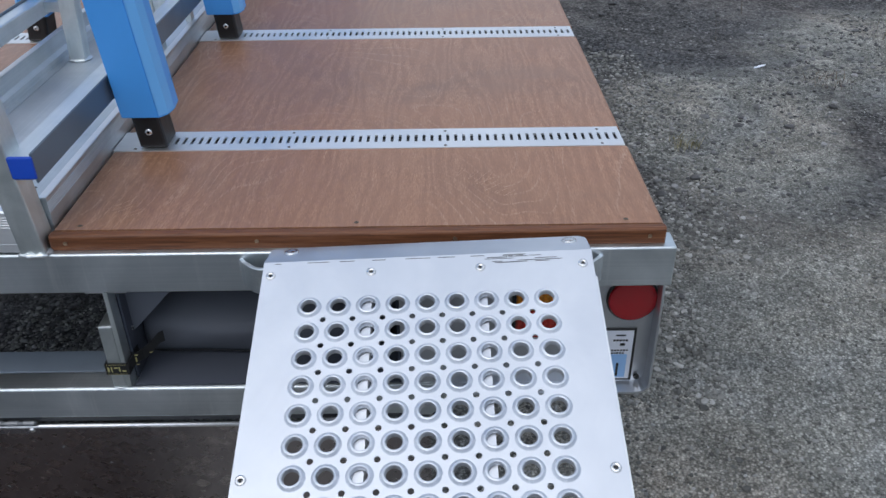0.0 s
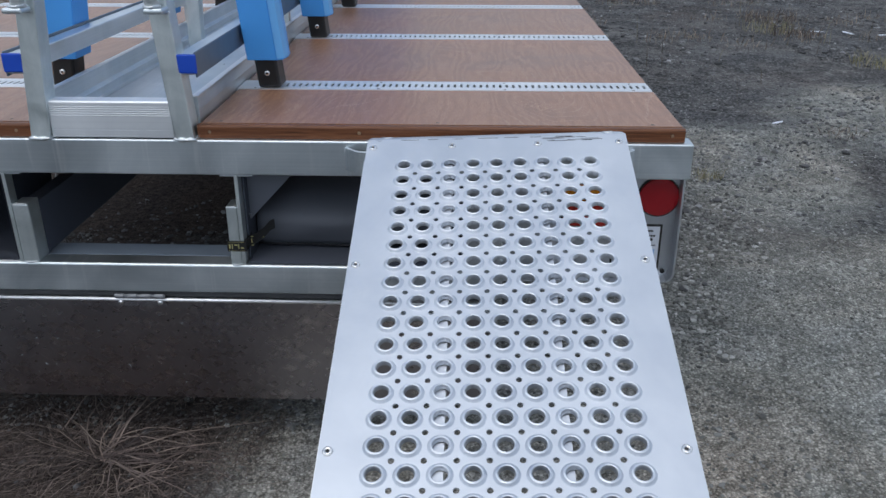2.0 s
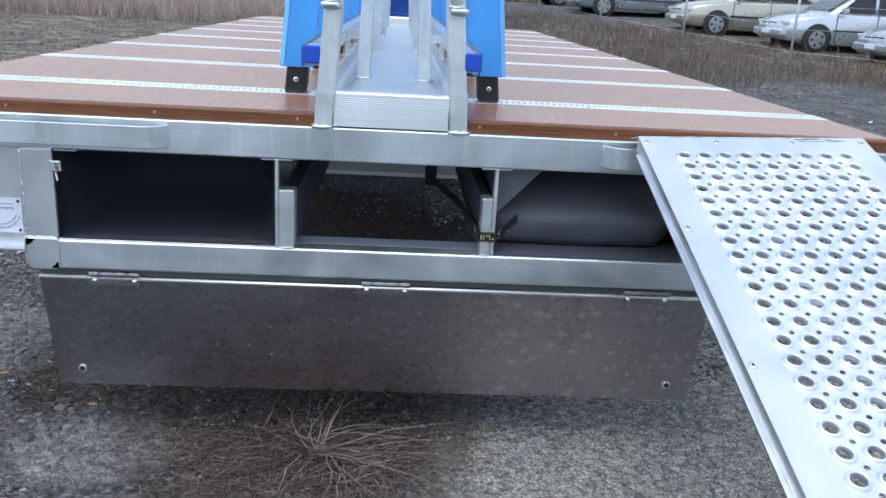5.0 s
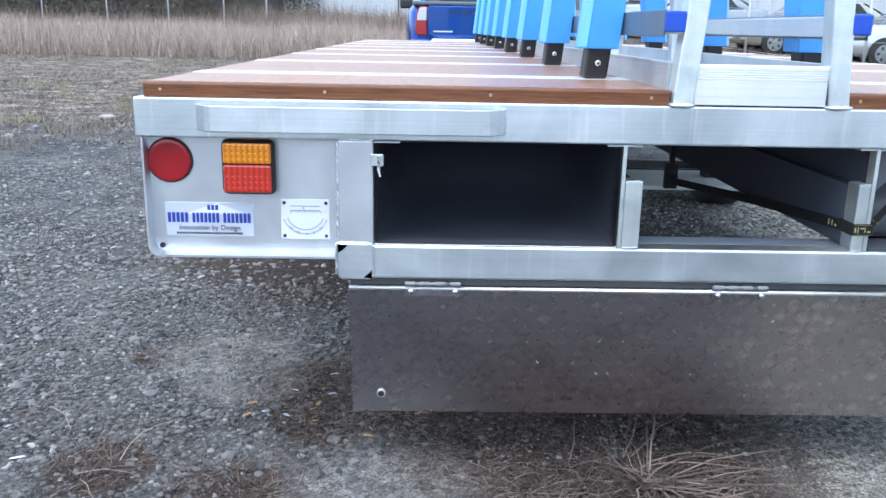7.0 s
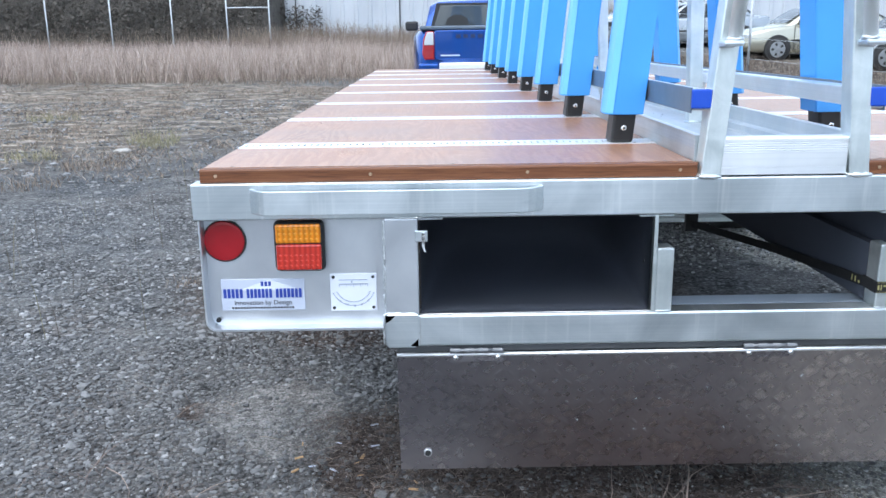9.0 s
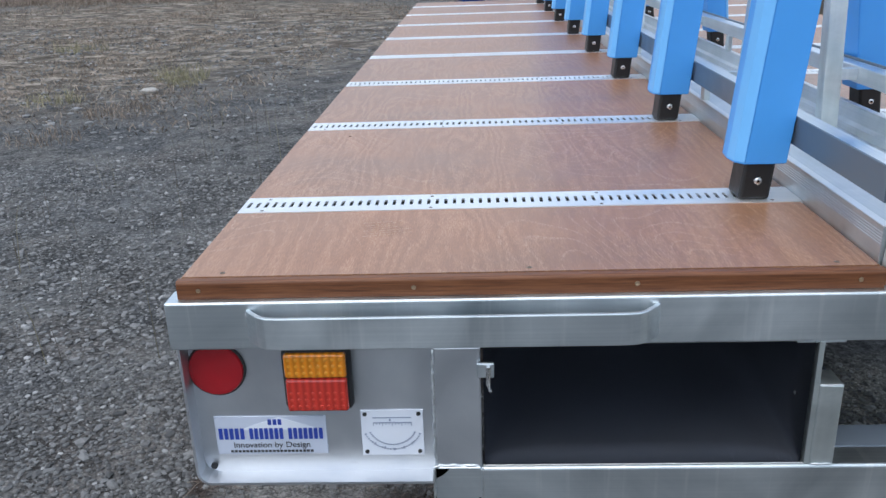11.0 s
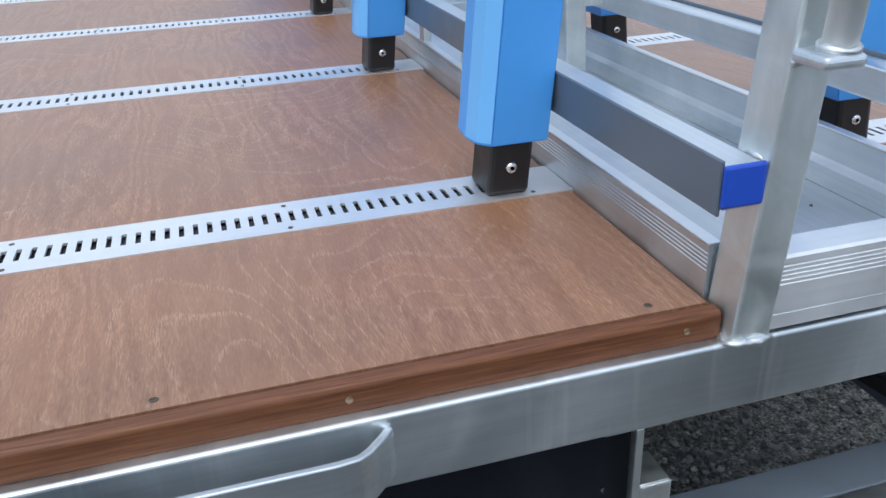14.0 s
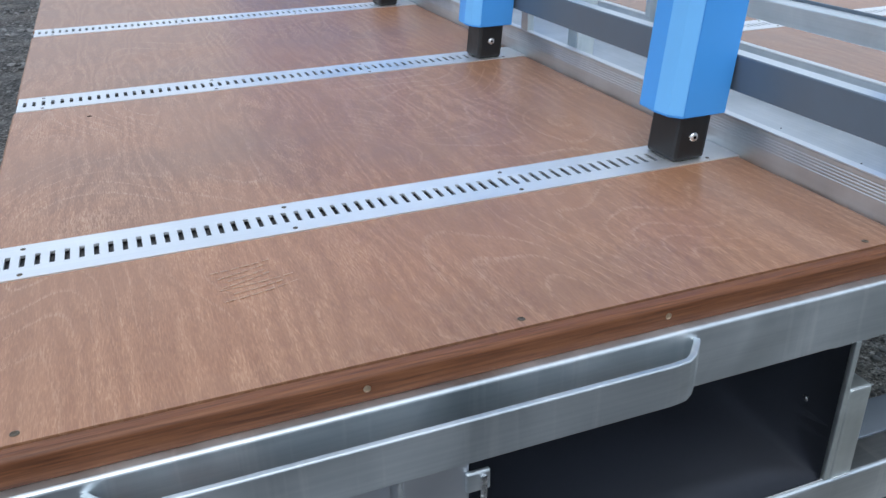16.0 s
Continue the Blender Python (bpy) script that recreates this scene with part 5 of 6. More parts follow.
def lofted(sections, closed=True):
    """Rings of points joined lengthwise."""
    bm = bmesh.new()
    rows = [[bm.verts.new(p) for p in ring] for ring in sections]
    n = len(rows[0])
    for a, b in zip(rows, rows[1:]):
        for i in range(n):
            bm.faces.new((a[i], a[(i + 1) % n], b[(i + 1) % n], b[i]))
    bm.faces.new(rows[0])
    bm.faces.new(rows[-1])
    bmesh.ops.recalc_face_normals(bm, faces=bm.faces[:])
    return bm


def hull_ring(x, hw, z0, z1, crown=0.03, tuck=0.05):
    """A car's cross-section at x: sills tucked in, rounded shoulders."""
    half = [(0.0, z0), (hw - tuck, z0), (hw - 0.01, z0 + 0.1), (hw, z0 + 0.45 * (z1 - z0)), (hw - 0.012, z1 - 0.09), (hw - 0.05, z1 - 0.025), (hw * 0.55, z1 + crown * 0.7), (0.0, z1 + crown)]
    return [(x, y, z) for y, z in half] + [(x, -y, z) for y, z in half[-2:0:-1]]


RIM_HOLE = mesh_of(prism([(-0.035, -0.02), (0.03, -0.034), (0.042, 0.0), (0.03, 0.034), (-0.035, 0.02)], 0.012, "y", -0.006), "rim_opening", False)
RIM_HOLE.materials.append(INK)


def wheel_of(parent, x, y, r=0.31, w=0.2, s=1):
    wh = part("wheel", turned([(r * 0.66, -w / 2), (r * 0.95, -w / 2), (r, -w / 2 + 0.03), (r, w / 2 - 0.03), (r * 0.95, w / 2), (r * 0.66, w / 2)], "y", (x, y, r), 24), TYRE, parent, "", True)
    part("hub_cap", turned([(r * 0.7, s * (w / 2 - 0.01)), (r * 0.66, s * (w / 2 + 0.006)), (r * 0.2, s * (w / 2 + 0.004)), (r * 0.12, s * (w / 2 + 0.012))], "y", (x, y, r), 20), ALLOY, wh)
    for i in range(5):
        a = 2 * math.pi * i / 5
        hole = new("rim_opening", RIM_HOLE)
        hole.parent = wh
        hole.matrix_basis = Matrix.Translation((x + r * 0.42 * math.cos(a), y + s * (w / 2 + 0.002), r + r * 0.42 * math.sin(a))) @ Matrix.Rotation(-a, 4, "Y")


def sedan(paint, label, at, turn):
    """A saloon, nose along its own +x, standing at its middle."""
    car = thing("saloon_car", label, "car", "cars parked behind the fence", at, turn)
    prof = [(-2.2, 0.66, 0.45, 0.82), (-2.12, 0.8, 0.3, 0.94), (-1.8, 0.84, 0.24, 0.96), (-1.2, 0.855, 0.2, 0.95), (0.0, 0.86, 0.2, 0.93), (0.9, 0.855, 0.2, 0.92), (1.5, 0.84, 0.22, 0.86), (1.95, 0.79, 0.25, 0.78), (2.14, 0.68, 0.3, 0.68), (2.2, 0.55, 0.36, 0.58)]
    body = part("body", lofted([hull_ring(*p) for p in prof]), paint, car, "", True)
    cab = [(-1.75, 0.62, 0.95), (-1.35, 0.62, 1.2), (-0.95, 0.58, 1.38), (-0.2, 0.575, 1.42), (0.35, 0.58, 1.37), (0.75, 0.62, 1.15), (1.12, 0.66, 0.92)]
    rings = [[(x, 0.0, 0.88), (x, 0.76, 0.88), (x, w + (0.76 - w) * 0.4, 0.88 + (z - 0.88) * 0.6), (x, w, z - 0.04), (x, w - 0.08, z), (x, 0.0, z + 0.015), (x, -(w - 0.08), z), (x, -w, z - 0.04), (x, -(w + (0.76 - w) * 0.4), 0.88 + (z - 0.88) * 0.6), (x, -0.76, 0.88)] for x, w, z in cab]
    part("roof", lofted(rings), paint, car, "", True)
    for s in (-1, 1):
        for a, b, c, d in (((-1.2, 0.97), (-0.12, 0.95), (-0.16, 1.33), (-0.9, 1.33)), ((-0.04, 0.95), (0.86, 0.94), (0.4, 1.3), (-0.08, 1.33))):
            bm = bmesh.new()
            for (x, z) in (a, b, c, d):
                y = 0.772 - (z - 0.88) * 0.36
                bm.verts.new((x, s * (y + 0.006), z))
            bm.verts.ensure_lookup_table()
            bm.faces.new(bm.verts[:])
            bmesh.ops.solidify(bm, geom=bm.faces[:], thickness=0.01)
            part("side_window", bm, CAR_GLASS, car)
        part("headlamp", box(1.98, 2.15, *sorted((s * 0.45, s * 0.74)), 0.6, 0.71, 0.03, 2), LAMP_GLASS, car)
        part("rub_strip", boxes((-1.0, 1.0, *sorted((s * 0.855, s * 0.866)), 0.5, 0.55)), INK, car)
        part("door_gap", boxes((-0.09, -0.08, *sorted((s * 0.84, s * 0.8645)), 0.3, 0.93)), INK, car)
        part("door_gap", boxes((0.92, 0.93, *sorted((s * 0.84, s * 0.8635)), 0.3, 0.9)), INK, car)
        part("mirror", box(0.72, 0.84, *sorted((s * 0.8, s * 0.96)), 0.95, 1.05, 0.02), paint, car)
        for x in (1.35, -1.3):
            wheel_of(car, x, s * 0.765, 0.305, 0.2, s)
            part("wheel_arch", turned([(0.345, s * 0.7), (0.345, s * 0.862)], "y", (x, 0, 0.33), 24), INK, car)
    for (x0, z0, x1, z1) in ((0.46, 1.325, 1.06, 0.955), (-1.1, 1.32, -1.66, 1.02)):
        bm = bmesh.new()
        for x, z, w in ((x0, z0, 0.52), (x1, z1, 0.63)):
            for s in (-1, 1):
                bm.verts.new((x, s * w, z + 0.03))
        bm.verts.ensure_lookup_table()
        v = bm.verts[:]
        bm.faces.new((v[0], v[1], v[3], v[2]))
        bmesh.ops.solidify(bm, geom=bm.faces[:], thickness=0.012)
        part("windscreen", bm, CAR_GLASS, car)
    part("grille", box(2.1, 2.185, -0.36, 0.36, 0.57, 0.66, 0.015), INK, car)
    part("bumper", box(2.0, 2.24, -0.72, 0.72, 0.34, 0.52, 0.05, 3), paint, car)
    part("plate_blank", box(2.236, 2.246, -0.2, 0.2, 0.4, 0.49, 0.003), WHITE, car)
    return car


def car_paint(name, c):
    return painted(name, c, 0.25, 0.04, 0.6, 0.6, 1.0)


SILVER = car_paint("silver_paint", (0.4, 0.42, 0.44))
PALE = car_paint("pale_silver_paint", (0.5, 0.53, 0.55))
BEIGE = car_paint("champagne_paint", (0.4, 0.39, 0.32))
GREY = car_paint("grey_paint", (0.3, 0.33, 0.36))
HEAD = 182
for paint, label, x, y in ((SILVER, "silver saloon parked behind the wire fence", 6.6, 27.9), (GREY, "blue-grey saloon parked in a row", 7.5, 25.2), (BEIGE, "champagne-coloured saloon parked in a row", 9.65, 21.4),
                           (PALE, "pale silver saloon parked in a row", 11.2, 18.9), (SILVER, "silver saloon with dark grille parked in a row", 12.6, 16.6), (PALE, "pale saloon with dusty paint parked in a row", 13.7, 14.2)):
    sedan(paint, label, (x, y, ground_height(x - 1, y - 1) - 0.01), HEAD)

UTE_BLUE = car_paint("blue_metallic_paint", (0.01, 0.066, 0.3))
CHROME = aluminium("dull_bumper", (0.8, 0.8, 0.8), (0.92, 0.92, 0.92), 0.5, 0.7, (6, 6, 6), 5, 0.02)


LETTER = painted("dark_blue_letters", (0.012, 0.02, 0.07), 0.4, 0.1)


def utility(at):
    """A pick-up, tail along -y, built in place from its tail."""
    ute = thing("pickup_truck", "metallic blue pick-up hitched ahead of the trailer", "truck", "", at)
    prof = [(0.0, 0.78, 0.48, 1.19), (0.03, 0.83, 0.46, 1.205), (0.1, 0.875, 0.42, 1.215), (0.3, 0.905, 0.38, 1.215), (0.62, 0.935, 0.36, 1.21), (1.5, 0.935, 0.34, 1.2), (3.2, 0.92, 0.34, 1.13), (4.3, 0.89, 0.36, 1.08), (4.75, 0.83, 0.4, 0.98), (4.9, 0.7, 0.46, 0.8)]
    sections = [[(y, x, z) for x, y, z in hull_ring(*p, 0.0, 0.07)] for p in prof]
    part("body", lofted(sections), UTE_BLUE, ute, "", True)
    cab = [(1.45, 0.78, 1.2, 0.1), (1.62, 0.72, 1.56, 0.3), (2.2, 0.7, 1.62, 0.5), (2.9, 0.71, 1.58, 0.5), (3.7, 0.8, 1.1, 0.1)]
    rings = [[(0.0, y, 1.05), (0.82, y, 1.05), (0.8, y, 1.2 if z > 1.25 else z - 0.02), (w, y, z - 0.05), (w - 0.12, y, z), (0.0, y, z + 0.02), (-(w - 0.12), y, z), (-w, y, z - 0.05), (-0.8, y, 1.2 if z > 1.25 else z - 0.02), (-0.82, y, 1.05)] for y, w, z, _ in cab]
    part("cab", lofted(rings), UTE_BLUE, ute, "", True)
    part("rear_window", prism([(-0.66, 1.27), (0.66, 1.27), (0.58, 1.525), (-0.58, 1.525)], 0.03, "y", 1.47, 0.004), glassy("tinted_glass", (0.06, 0.07, 0.075), 0.06), ute)
    part("window_seal", prism([(-0.71, 1.25), (0.71, 1.25), (0.63, 1.555), (-0.63, 1.555)], 0.03, "y", 1.474), INK, ute)
    for x in (-0.36, 0.36):
        part("headrest", prism([(x - 0.16, 1.272), (x + 0.16, 1.272), (x + 0.13, 1.36), (x + 0.05, 1.405), (x - 0.05, 1.405), (x - 0.13, 1.36)], 0.005, "y", 1.464), INK, ute)
    part("bed_cover", box(-0.84, 0.84, -0.01, 1.45, 1.2, 1.245, 0.015), RUBBER, ute, "dark grey tonneau cover")
    gate = part("tailgate", box(-0.66, 0.66, -0.025, 0.02, 0.86, 1.195, 0.012, 3), UTE_BLUE, ute)
    for i in range(10):
        if i != 8:
            part("print_bar", boxes((-0.42 + i * 0.084, -0.366 + i * 0.084, -0.0275, -0.0245, 1.105, 1.15)), LETTER, gate)
    part("print_bar", boxes((-0.6, -0.38, -0.0275, -0.0245, 0.905, 0.92)), SILVER_LABEL, gate)
    for s in (-1, 1):
        lampu = part("tail_lamp", prism([(s * 0.672, 0.865), (s * 0.79, 0.865), (s * 0.815, 0.93), (s * 0.8, 1.1), (s * 0.762, 1.185), (s * 0.672, 1.185)][::s], 0.07, "y", -0.02, 0.01), DEEP_RED, ute, "red and clear tail lamp")
        part("clear_lens", prism([(s * 0.68, 1.03), (s * 0.79, 1.03), (s * 0.782, 1.1), (s * 0.755, 1.172), (s * 0.68, 1.172)][::s], 0.03, "y", -0.026, 0.006), LAMP_GLASS, lampu)
        part("wheel_arch", turned([(0.42, s * 0.86), (0.42, s * 0.943)], "x", (0, 1.05, 0.36), 26), INK, ute)
        part("mirror", box(*sorted((s * 0.9, s * 1.09)), 2.95, 3.05, 1.22, 1.36, 0.03), INK, ute)
        for y in (1.05, 4.0):
            wh = part("wheel", turned([(0.22, s * 0.6), (0.33, s * 0.6), (0.35, s * 0.63), (0.35, s * 0.84), (0.33, s * 0.87), (0.22, s * 0.87)], "x", (0, y, 0.35), 24), TYRE, ute, "", True)
            part("rim", turned([(0.22, s * 0.82), (0.05, s * 0.8)], "x", (0, y, 0.35), 18), GALV, wh)
        part("bumper_corner", box(*sorted((s * 0.625, s * 0.86)), -0.05, 0.12, 0.62, 0.83, 0.03), UTE_BLUE, ute)
    part("bumper", box(-0.62, 0.62, -0.14, 0.03, 0.68, 0.83, 0.02, 3), CHROME, ute, "chrome step bumper")
    return ute


utility((0, 8.25, 0.0))

# ---- building, fences ----
hall = thing("metal_hall", "long pale metal-clad hall beyond the yard", "building")
bm = bmesh.new()
x, y0 = -9.1, 45.0
while x < 62:
    for a, b, c, d in ((0, 0.5, 0, 0), (0.5, 0.55, 0, 0.05), (0.55, 0.7, 0.05, 0.05), (0.7, 0.75, 0.05, 0)):
        bm.faces.new([bm.verts.new(p) for p in ((x + a, y0 - c, -0.5), (x + b, y0 - d, -0.5), (x + b, y0 - d, 6.0), (x + a, y0 - c, 6.0))])
    x += 0.75
bmesh.ops.remove_doubles(bm, verts=bm.verts[:], dist=0.001)
part("cladding", bm, WALL, hall)
part("side_wall", boxes((-9.1, -9.0, 45.001, 65, -0.5, 6.0)), WALL, hall)
part("roof", boxes((-9.3, 62, 44.7, 65, 6.0, 6.2)), ROOF, hall)
for k in range(12):
    part("wall_joint", boxes((-8 + 5.6 * k, -7.94 + 5.6 * k, 44.93, 44.945, -0.4, 6.0)), ROOF, hall)
shed = thing("far_shed", "low pale sheet-metal shed beyond the hedge", "building")
part("wall", boxes((-40, -13, 56, 66, -0.5, 3.6)), WALL, shed)
part("roof", prism([(-40.5, 3.6), (-12.5, 3.6), (-14, 5.2), (-39, 5.2)], 11, "y", 55.5), WALL, shed)


def fence_post(x, y, h, r=0.035):
    ob = part("fence_post", bar((0, 0, -0.3), (0, 0, h), r, 10), GALV, None, "", True)
    ob.matrix_basis = pose(x, y, ground_height(x, y))
    return tagged(ob, "slim grey steel fence post in the grass", "fence post", "posts of the wire fence")


for x in (-23.7, -20.5, -17.43, -14.65, -12.0, -9.6, -7.75):
    fence_post(x, 36.0, 3.3, 0.032)
gate = part("gate_rail", bar((-9.6, 36.0, 2.53), (-7.75, 36.0, 2.53), 0.03, 8), GALV, None)
tagged(gate, "pale top rail between the fence and hall", "rail")
for x, y in ((3.9, 22.6), (5.15, 20.2), (6.5, 17.6), (7.9, 15.0), (9.2, 12.6), (10.5, 10.2)):
    fence_post(x, y, 2.1, 0.028)
wires = bmesh.new()
for (x0, ya), (x1, yb) in zip(((3.9, 22.6), (5.15, 20.2), (6.5, 17.6), (7.9, 15.0), (9.2, 12.6)), ((5.15, 20.2), (6.5, 17.6), (7.9, 15.0), (9.2, 12.6), (10.5, 10.2))):
    for h in (0.35, 0.8, 1.25, 1.7):
        bar((x0, ya, h + ground_height(x0, ya)), (x1, yb, h + ground_height(x1, yb)), 0.004, 5, wires)
wob = part("fence_wire", wires, GALV, None)
tagged(wob, "thin strained wires of the yard fence", "fence", "", "stuff")


# ---- loose stones, grasses, hedge ----
ICO = [(0, 0, 1), (0.894, 0, 0.447), (0.276, 0.851, 0.447), (-0.724, 0.526, 0.447), (-0.724, -0.526, 0.447), (0.276, -0.851, 0.447), (0.724, 0.526, -0.447), (-0.276, 0.851, -0.447), (-0.894, 0, -0.447), (-0.276, -0.851, -0.447), (0.724, -0.526, -0.447), (0, 0, -1)]
ICO_F = [(0, 1, 2), (0, 2, 3), (0, 3, 4), (0, 4, 5), (0, 5, 1), (1, 6, 2), (2, 7, 3), (3, 8, 4), (4, 9, 5), (5, 10, 1), (6, 7, 2), (7, 8, 3), (8, 9, 4), (9, 10, 5), (10, 6, 1), (11, 7, 6), (11, 8, 7), (11, 9, 8), (11, 10, 9), (11, 6, 10)]


def stones(name, label, areas, seed, mat=PEBBLE):
    rnd = np.random.RandomState(seed)
    base, tri = np.array(ICO), np.array(ICO_F)
    octa = np.array([(1, 0.1, 0), (0, 1, 0.1), (-1, 0, 0.1), (0.1, -1, 0), (0.1, 0.1, 1), (0, 0, -1)])
    octa_f = np.array([(0, 1, 4), (1, 2, 4), (2, 3, 4), (3, 0, 4), (1, 0, 5), (2, 1, 5), (3, 2, 5), (0, 3, 5)])
    vs, fs, n = [], [], 0
    for (x0, x1, y0, y1, count, lo, hi) in areas:
        for _ in range(count):
            x, y = rnd.uniform(x0, x1), rnd.uniform(y0, y1)
            if noise.noise((x * 0.8, y * 0.8, 7)) < rnd.uniform(-0.55, 0.25):
                continue
            if y < 1.0 and rnd.uniform() < 0.7 and any(((x - a) / c) ** 2 + ((y - b) / d) ** 2 < 0.42 for a, b, c, d in THATCH_SHADE_SPOTS + DIRT_SPOTS):
                continue
            r = lo * (hi / lo) ** (rnd.uniform() ** 2.4)
            small = r < 0.4 * hi and r < 0.0075
            form, sides = (octa, octa_f) if small else (base, tri)
            s = r * np.array((rnd.uniform(0.8, 1.45), rnd.uniform(0.65, 1.1), rnd.uniform(0.38, 0.75)))
            a = rnd.uniform(0, 6.28)
            p = form * s * rnd.uniform(0.72, 1.22, (len(form), 1))
            q = np.stack((p[:, 0] * math.cos(a) - p[:, 1] * math.sin(a) + x, p[:, 0] * math.sin(a) + p[:, 1] * math.cos(a) + y, p[:, 2] + ground_height(x, y) + s[2] * rnd.uniform(0.1, 0.45)), 1)
            vs.append(q)
            fs.append(sides + n)
            n += len(form)
    ob = loose(name, np.concatenate(vs).tolist(), np.concatenate(fs).tolist(), mat, label, "gravel")
    return ob


stones("gravel_stones", "loose grey river stones on the yard", [(-3.4, -0.75, -0.5, 1.4, 52000, 0.0028, 0.0105), (-3.4, -0.75, -0.5, 1.4, 800, 0.009, 0.02), (-0.9, 0.5, 0.1, 1.2, 6000, 0.004, 0.011), 
                                                               (1.2, 5, 1.5, 5, 16000, 0.004, 0.013), (1.3, 5, 1.5, 5, 1500, 0.008, 0.026), (1.3, 9, 4.5, 13, 18000, 0.007, 0.03), (-0.9, 0.1, -1.2, 0.15, 1500, 0.004, 0.012), (-0.9, 1.6, 0.9, 4.5, 8000, 0.004, 0.014)], 3)
stones("yard_stones", "grey stones half sunk in the yard", [(-4.5, -0.9, 1.3, 4.5, 20000, 0.005, 0.017), (-9, -1.2, 4.5, 14, 8000, 0.01, 0.035)], 5, SUNKEN)
stones("pale_grit", "fine pale grit strewn over the bare dirt", [(1.1, 4.2, -0.9, 2.6, 60000, 0.002, 0.0075), (1.2, 3.6, -0.8, 1.6, 900, 0.005, 0.012), (0.2, 1.9, 1.2, 3.4, 14000, 0.005, 0.014), (0.05, 1.3, -1.0, 1.2, 24000, 0.002, 0.007), (-0.5, 0.5, 0.12, 1.0, 9000, 0.003, 0.009), (0.2, 1.6, 0.5, 1.6, 12000, 0.004, 0.012)], 13, GRIT)


def blades(name, label, category, mat, spots_, seed):
    """Bent thin blades: spots of (x, y, spread, count, low, high, width, flare)."""
    rnd = np.random.RandomState(seed)
    vs, fs = [], []
    for x, y, spread, count, lo, hi, w, flare in spots_:
        for _ in range(count):
            a, d = rnd.uniform(0, 6.28), spread * math.sqrt(rnd.uniform())
            px, py = x + d * math.cos(a), y + d * math.sin(a)
            g = ground_height(px, py)
            h = rnd.uniform(lo, hi)
            b = rnd.uniform(0, 6.28)
            f = flare * rnd.uniform(0.82 if flare > 0.96 else 0.2, 1.0)
            dx, dy = math.cos(b) * f * h, math.sin(b) * f * h
            c = rnd.uniform(0, 3.14)
            wx, wy = w * math.cos(c), w * math.sin(c)
            rise = math.sqrt(max(0.02, 1 - min(f, 0.97) ** 2)) * h
            n = len(vs)
            vs += [(px - wx, py - wy, g - 0.01), (px + wx, py + wy, g - 0.01), (px + dx * 0.4 - wx * 0.8, py + dy * 0.4 - wy * 0.8, g + rise * 0.62), (px + dx * 0.4 + wx * 0.8, py + dy * 0.4 + wy * 0.8, g + rise * 0.62), (px + dx, py + dy, g + rise)]
            fs += [(n, n + 1, n + 3, n + 2), (n + 2, n + 3, n + 4)]
    return loose(name, vs, fs, mat, label, category)


rg = random.Random(11)
field = []
dull = []
for _ in range(2300):
    x, y = rg.uniform(-34, 2.5), rg.uniform(19.5, 37)
    shore = 20.5 + 0.06 * (x + 12) + 1.5 * noise.noise((x * 0.4, 0, 2))
    lift = 1.0 + 0.35 * noise.noise((x * 0.35, y * 0.35, 9))
    tone = noise.noise((x * 0.22, y * 0.3, 12)) + rg.uniform(-0.25, 0.25)
    if y > shore:
        low = min(1.0, 0.5 + (y - shore) / 4)
        if tone < 0.12 or y < shore + 1.2:
            dull.append((x, y, 0.7, 46, 0.2, 0.8 * lift * low, 0.0045, 0.68))
        field.append((x, y, 0.75, 56, 0.35 * low, 1.2 * lift * low, 0.0045, 0.66))
    elif y > shore - 2.5:
        dull.append((x, y, 0.6, 16, 0.06, 0.3, 0.006, 0.8))
for _ in range(800):
    x = rg.uniform(-9.5, 8)
    y = rg.uniform(33, 42)
    dull.append((x, y, 0.6, 26, 0.6, 1.9 + 0.6 * noise.noise((x * 0.5, y, 3)), 0.009, 0.45))
blades("brown_undergrowth", "brown dead undergrowth mixed through the field", "grass", BROWN, dull, 20)
blades("dry_grass_field", "tall pale dead grass across the far yard", "grass", FIELD, field, 21)
scrub = []
rust = []
for _ in range(1300):
    x, y = rg.uniform(1.4, 12), rg.uniform(9.5, 24)
    edge = 10.6 + 0.12 * abs(x - 3) + 1.6 * noise.noise((x * 0.35, y * 0.3, 5))
    if edge < y < 24.5 - 1.25 * max(0.0, x - 3.5):
        olive = noise.noise((x * 0.45, y * 0.4, 15)) + rg.uniform(-0.2, 0.2) > 0.02 and y < 17
        (scrub if olive else rust).append((x, y, 0.5, 34, 0.05, 0.2 + 0.25 * rg.random(), 0.0035, 0.8))
rust += [(3.75, 6.95, 0.3, 150, 0.04, 0.2, 0.003, 0.85), (3.64, 6.13, 0.25, 110, 0.03, 0.14, 0.003, 0.88), (2.79, 2.87, 0.12, 60, 0.02, 0.07, 0.002, 0.9)]
blades("rust_weeds", "low rust-brown dead weeds before the parked cars", "weeds", BROWN_DARK, rust, 28)
blades("scrub_weeds", "low brown and olive weeds along the fence", "weeds", WEED, scrub, 22)
mix = []
for _ in range(3200):
    x, y = rg.uniform(-14, 1), rg.uniform(5.0, 21)
    if (abs(x) > 2.6 + 0.6 * noise.noise((x, y, 1)) or y > 13.5) and noise.noise((x * 0.7, y * 0.9, 6)) > -0.15:
        mix.append((x, y, 0.3, 15, 0.03, 0.12, 0.0045, 0.965))
mix += [(-3.83, 5.96, 0.3, 220, 0.04, 0.15, 0.003, 0.9), (-3.98, 4.91, 0.3, 160, 0.03, 0.1, 0.003, 0.95), (-1.89, 2.1, 0.09, 70, 0.015, 0.05, 0.0015, 0.96)]
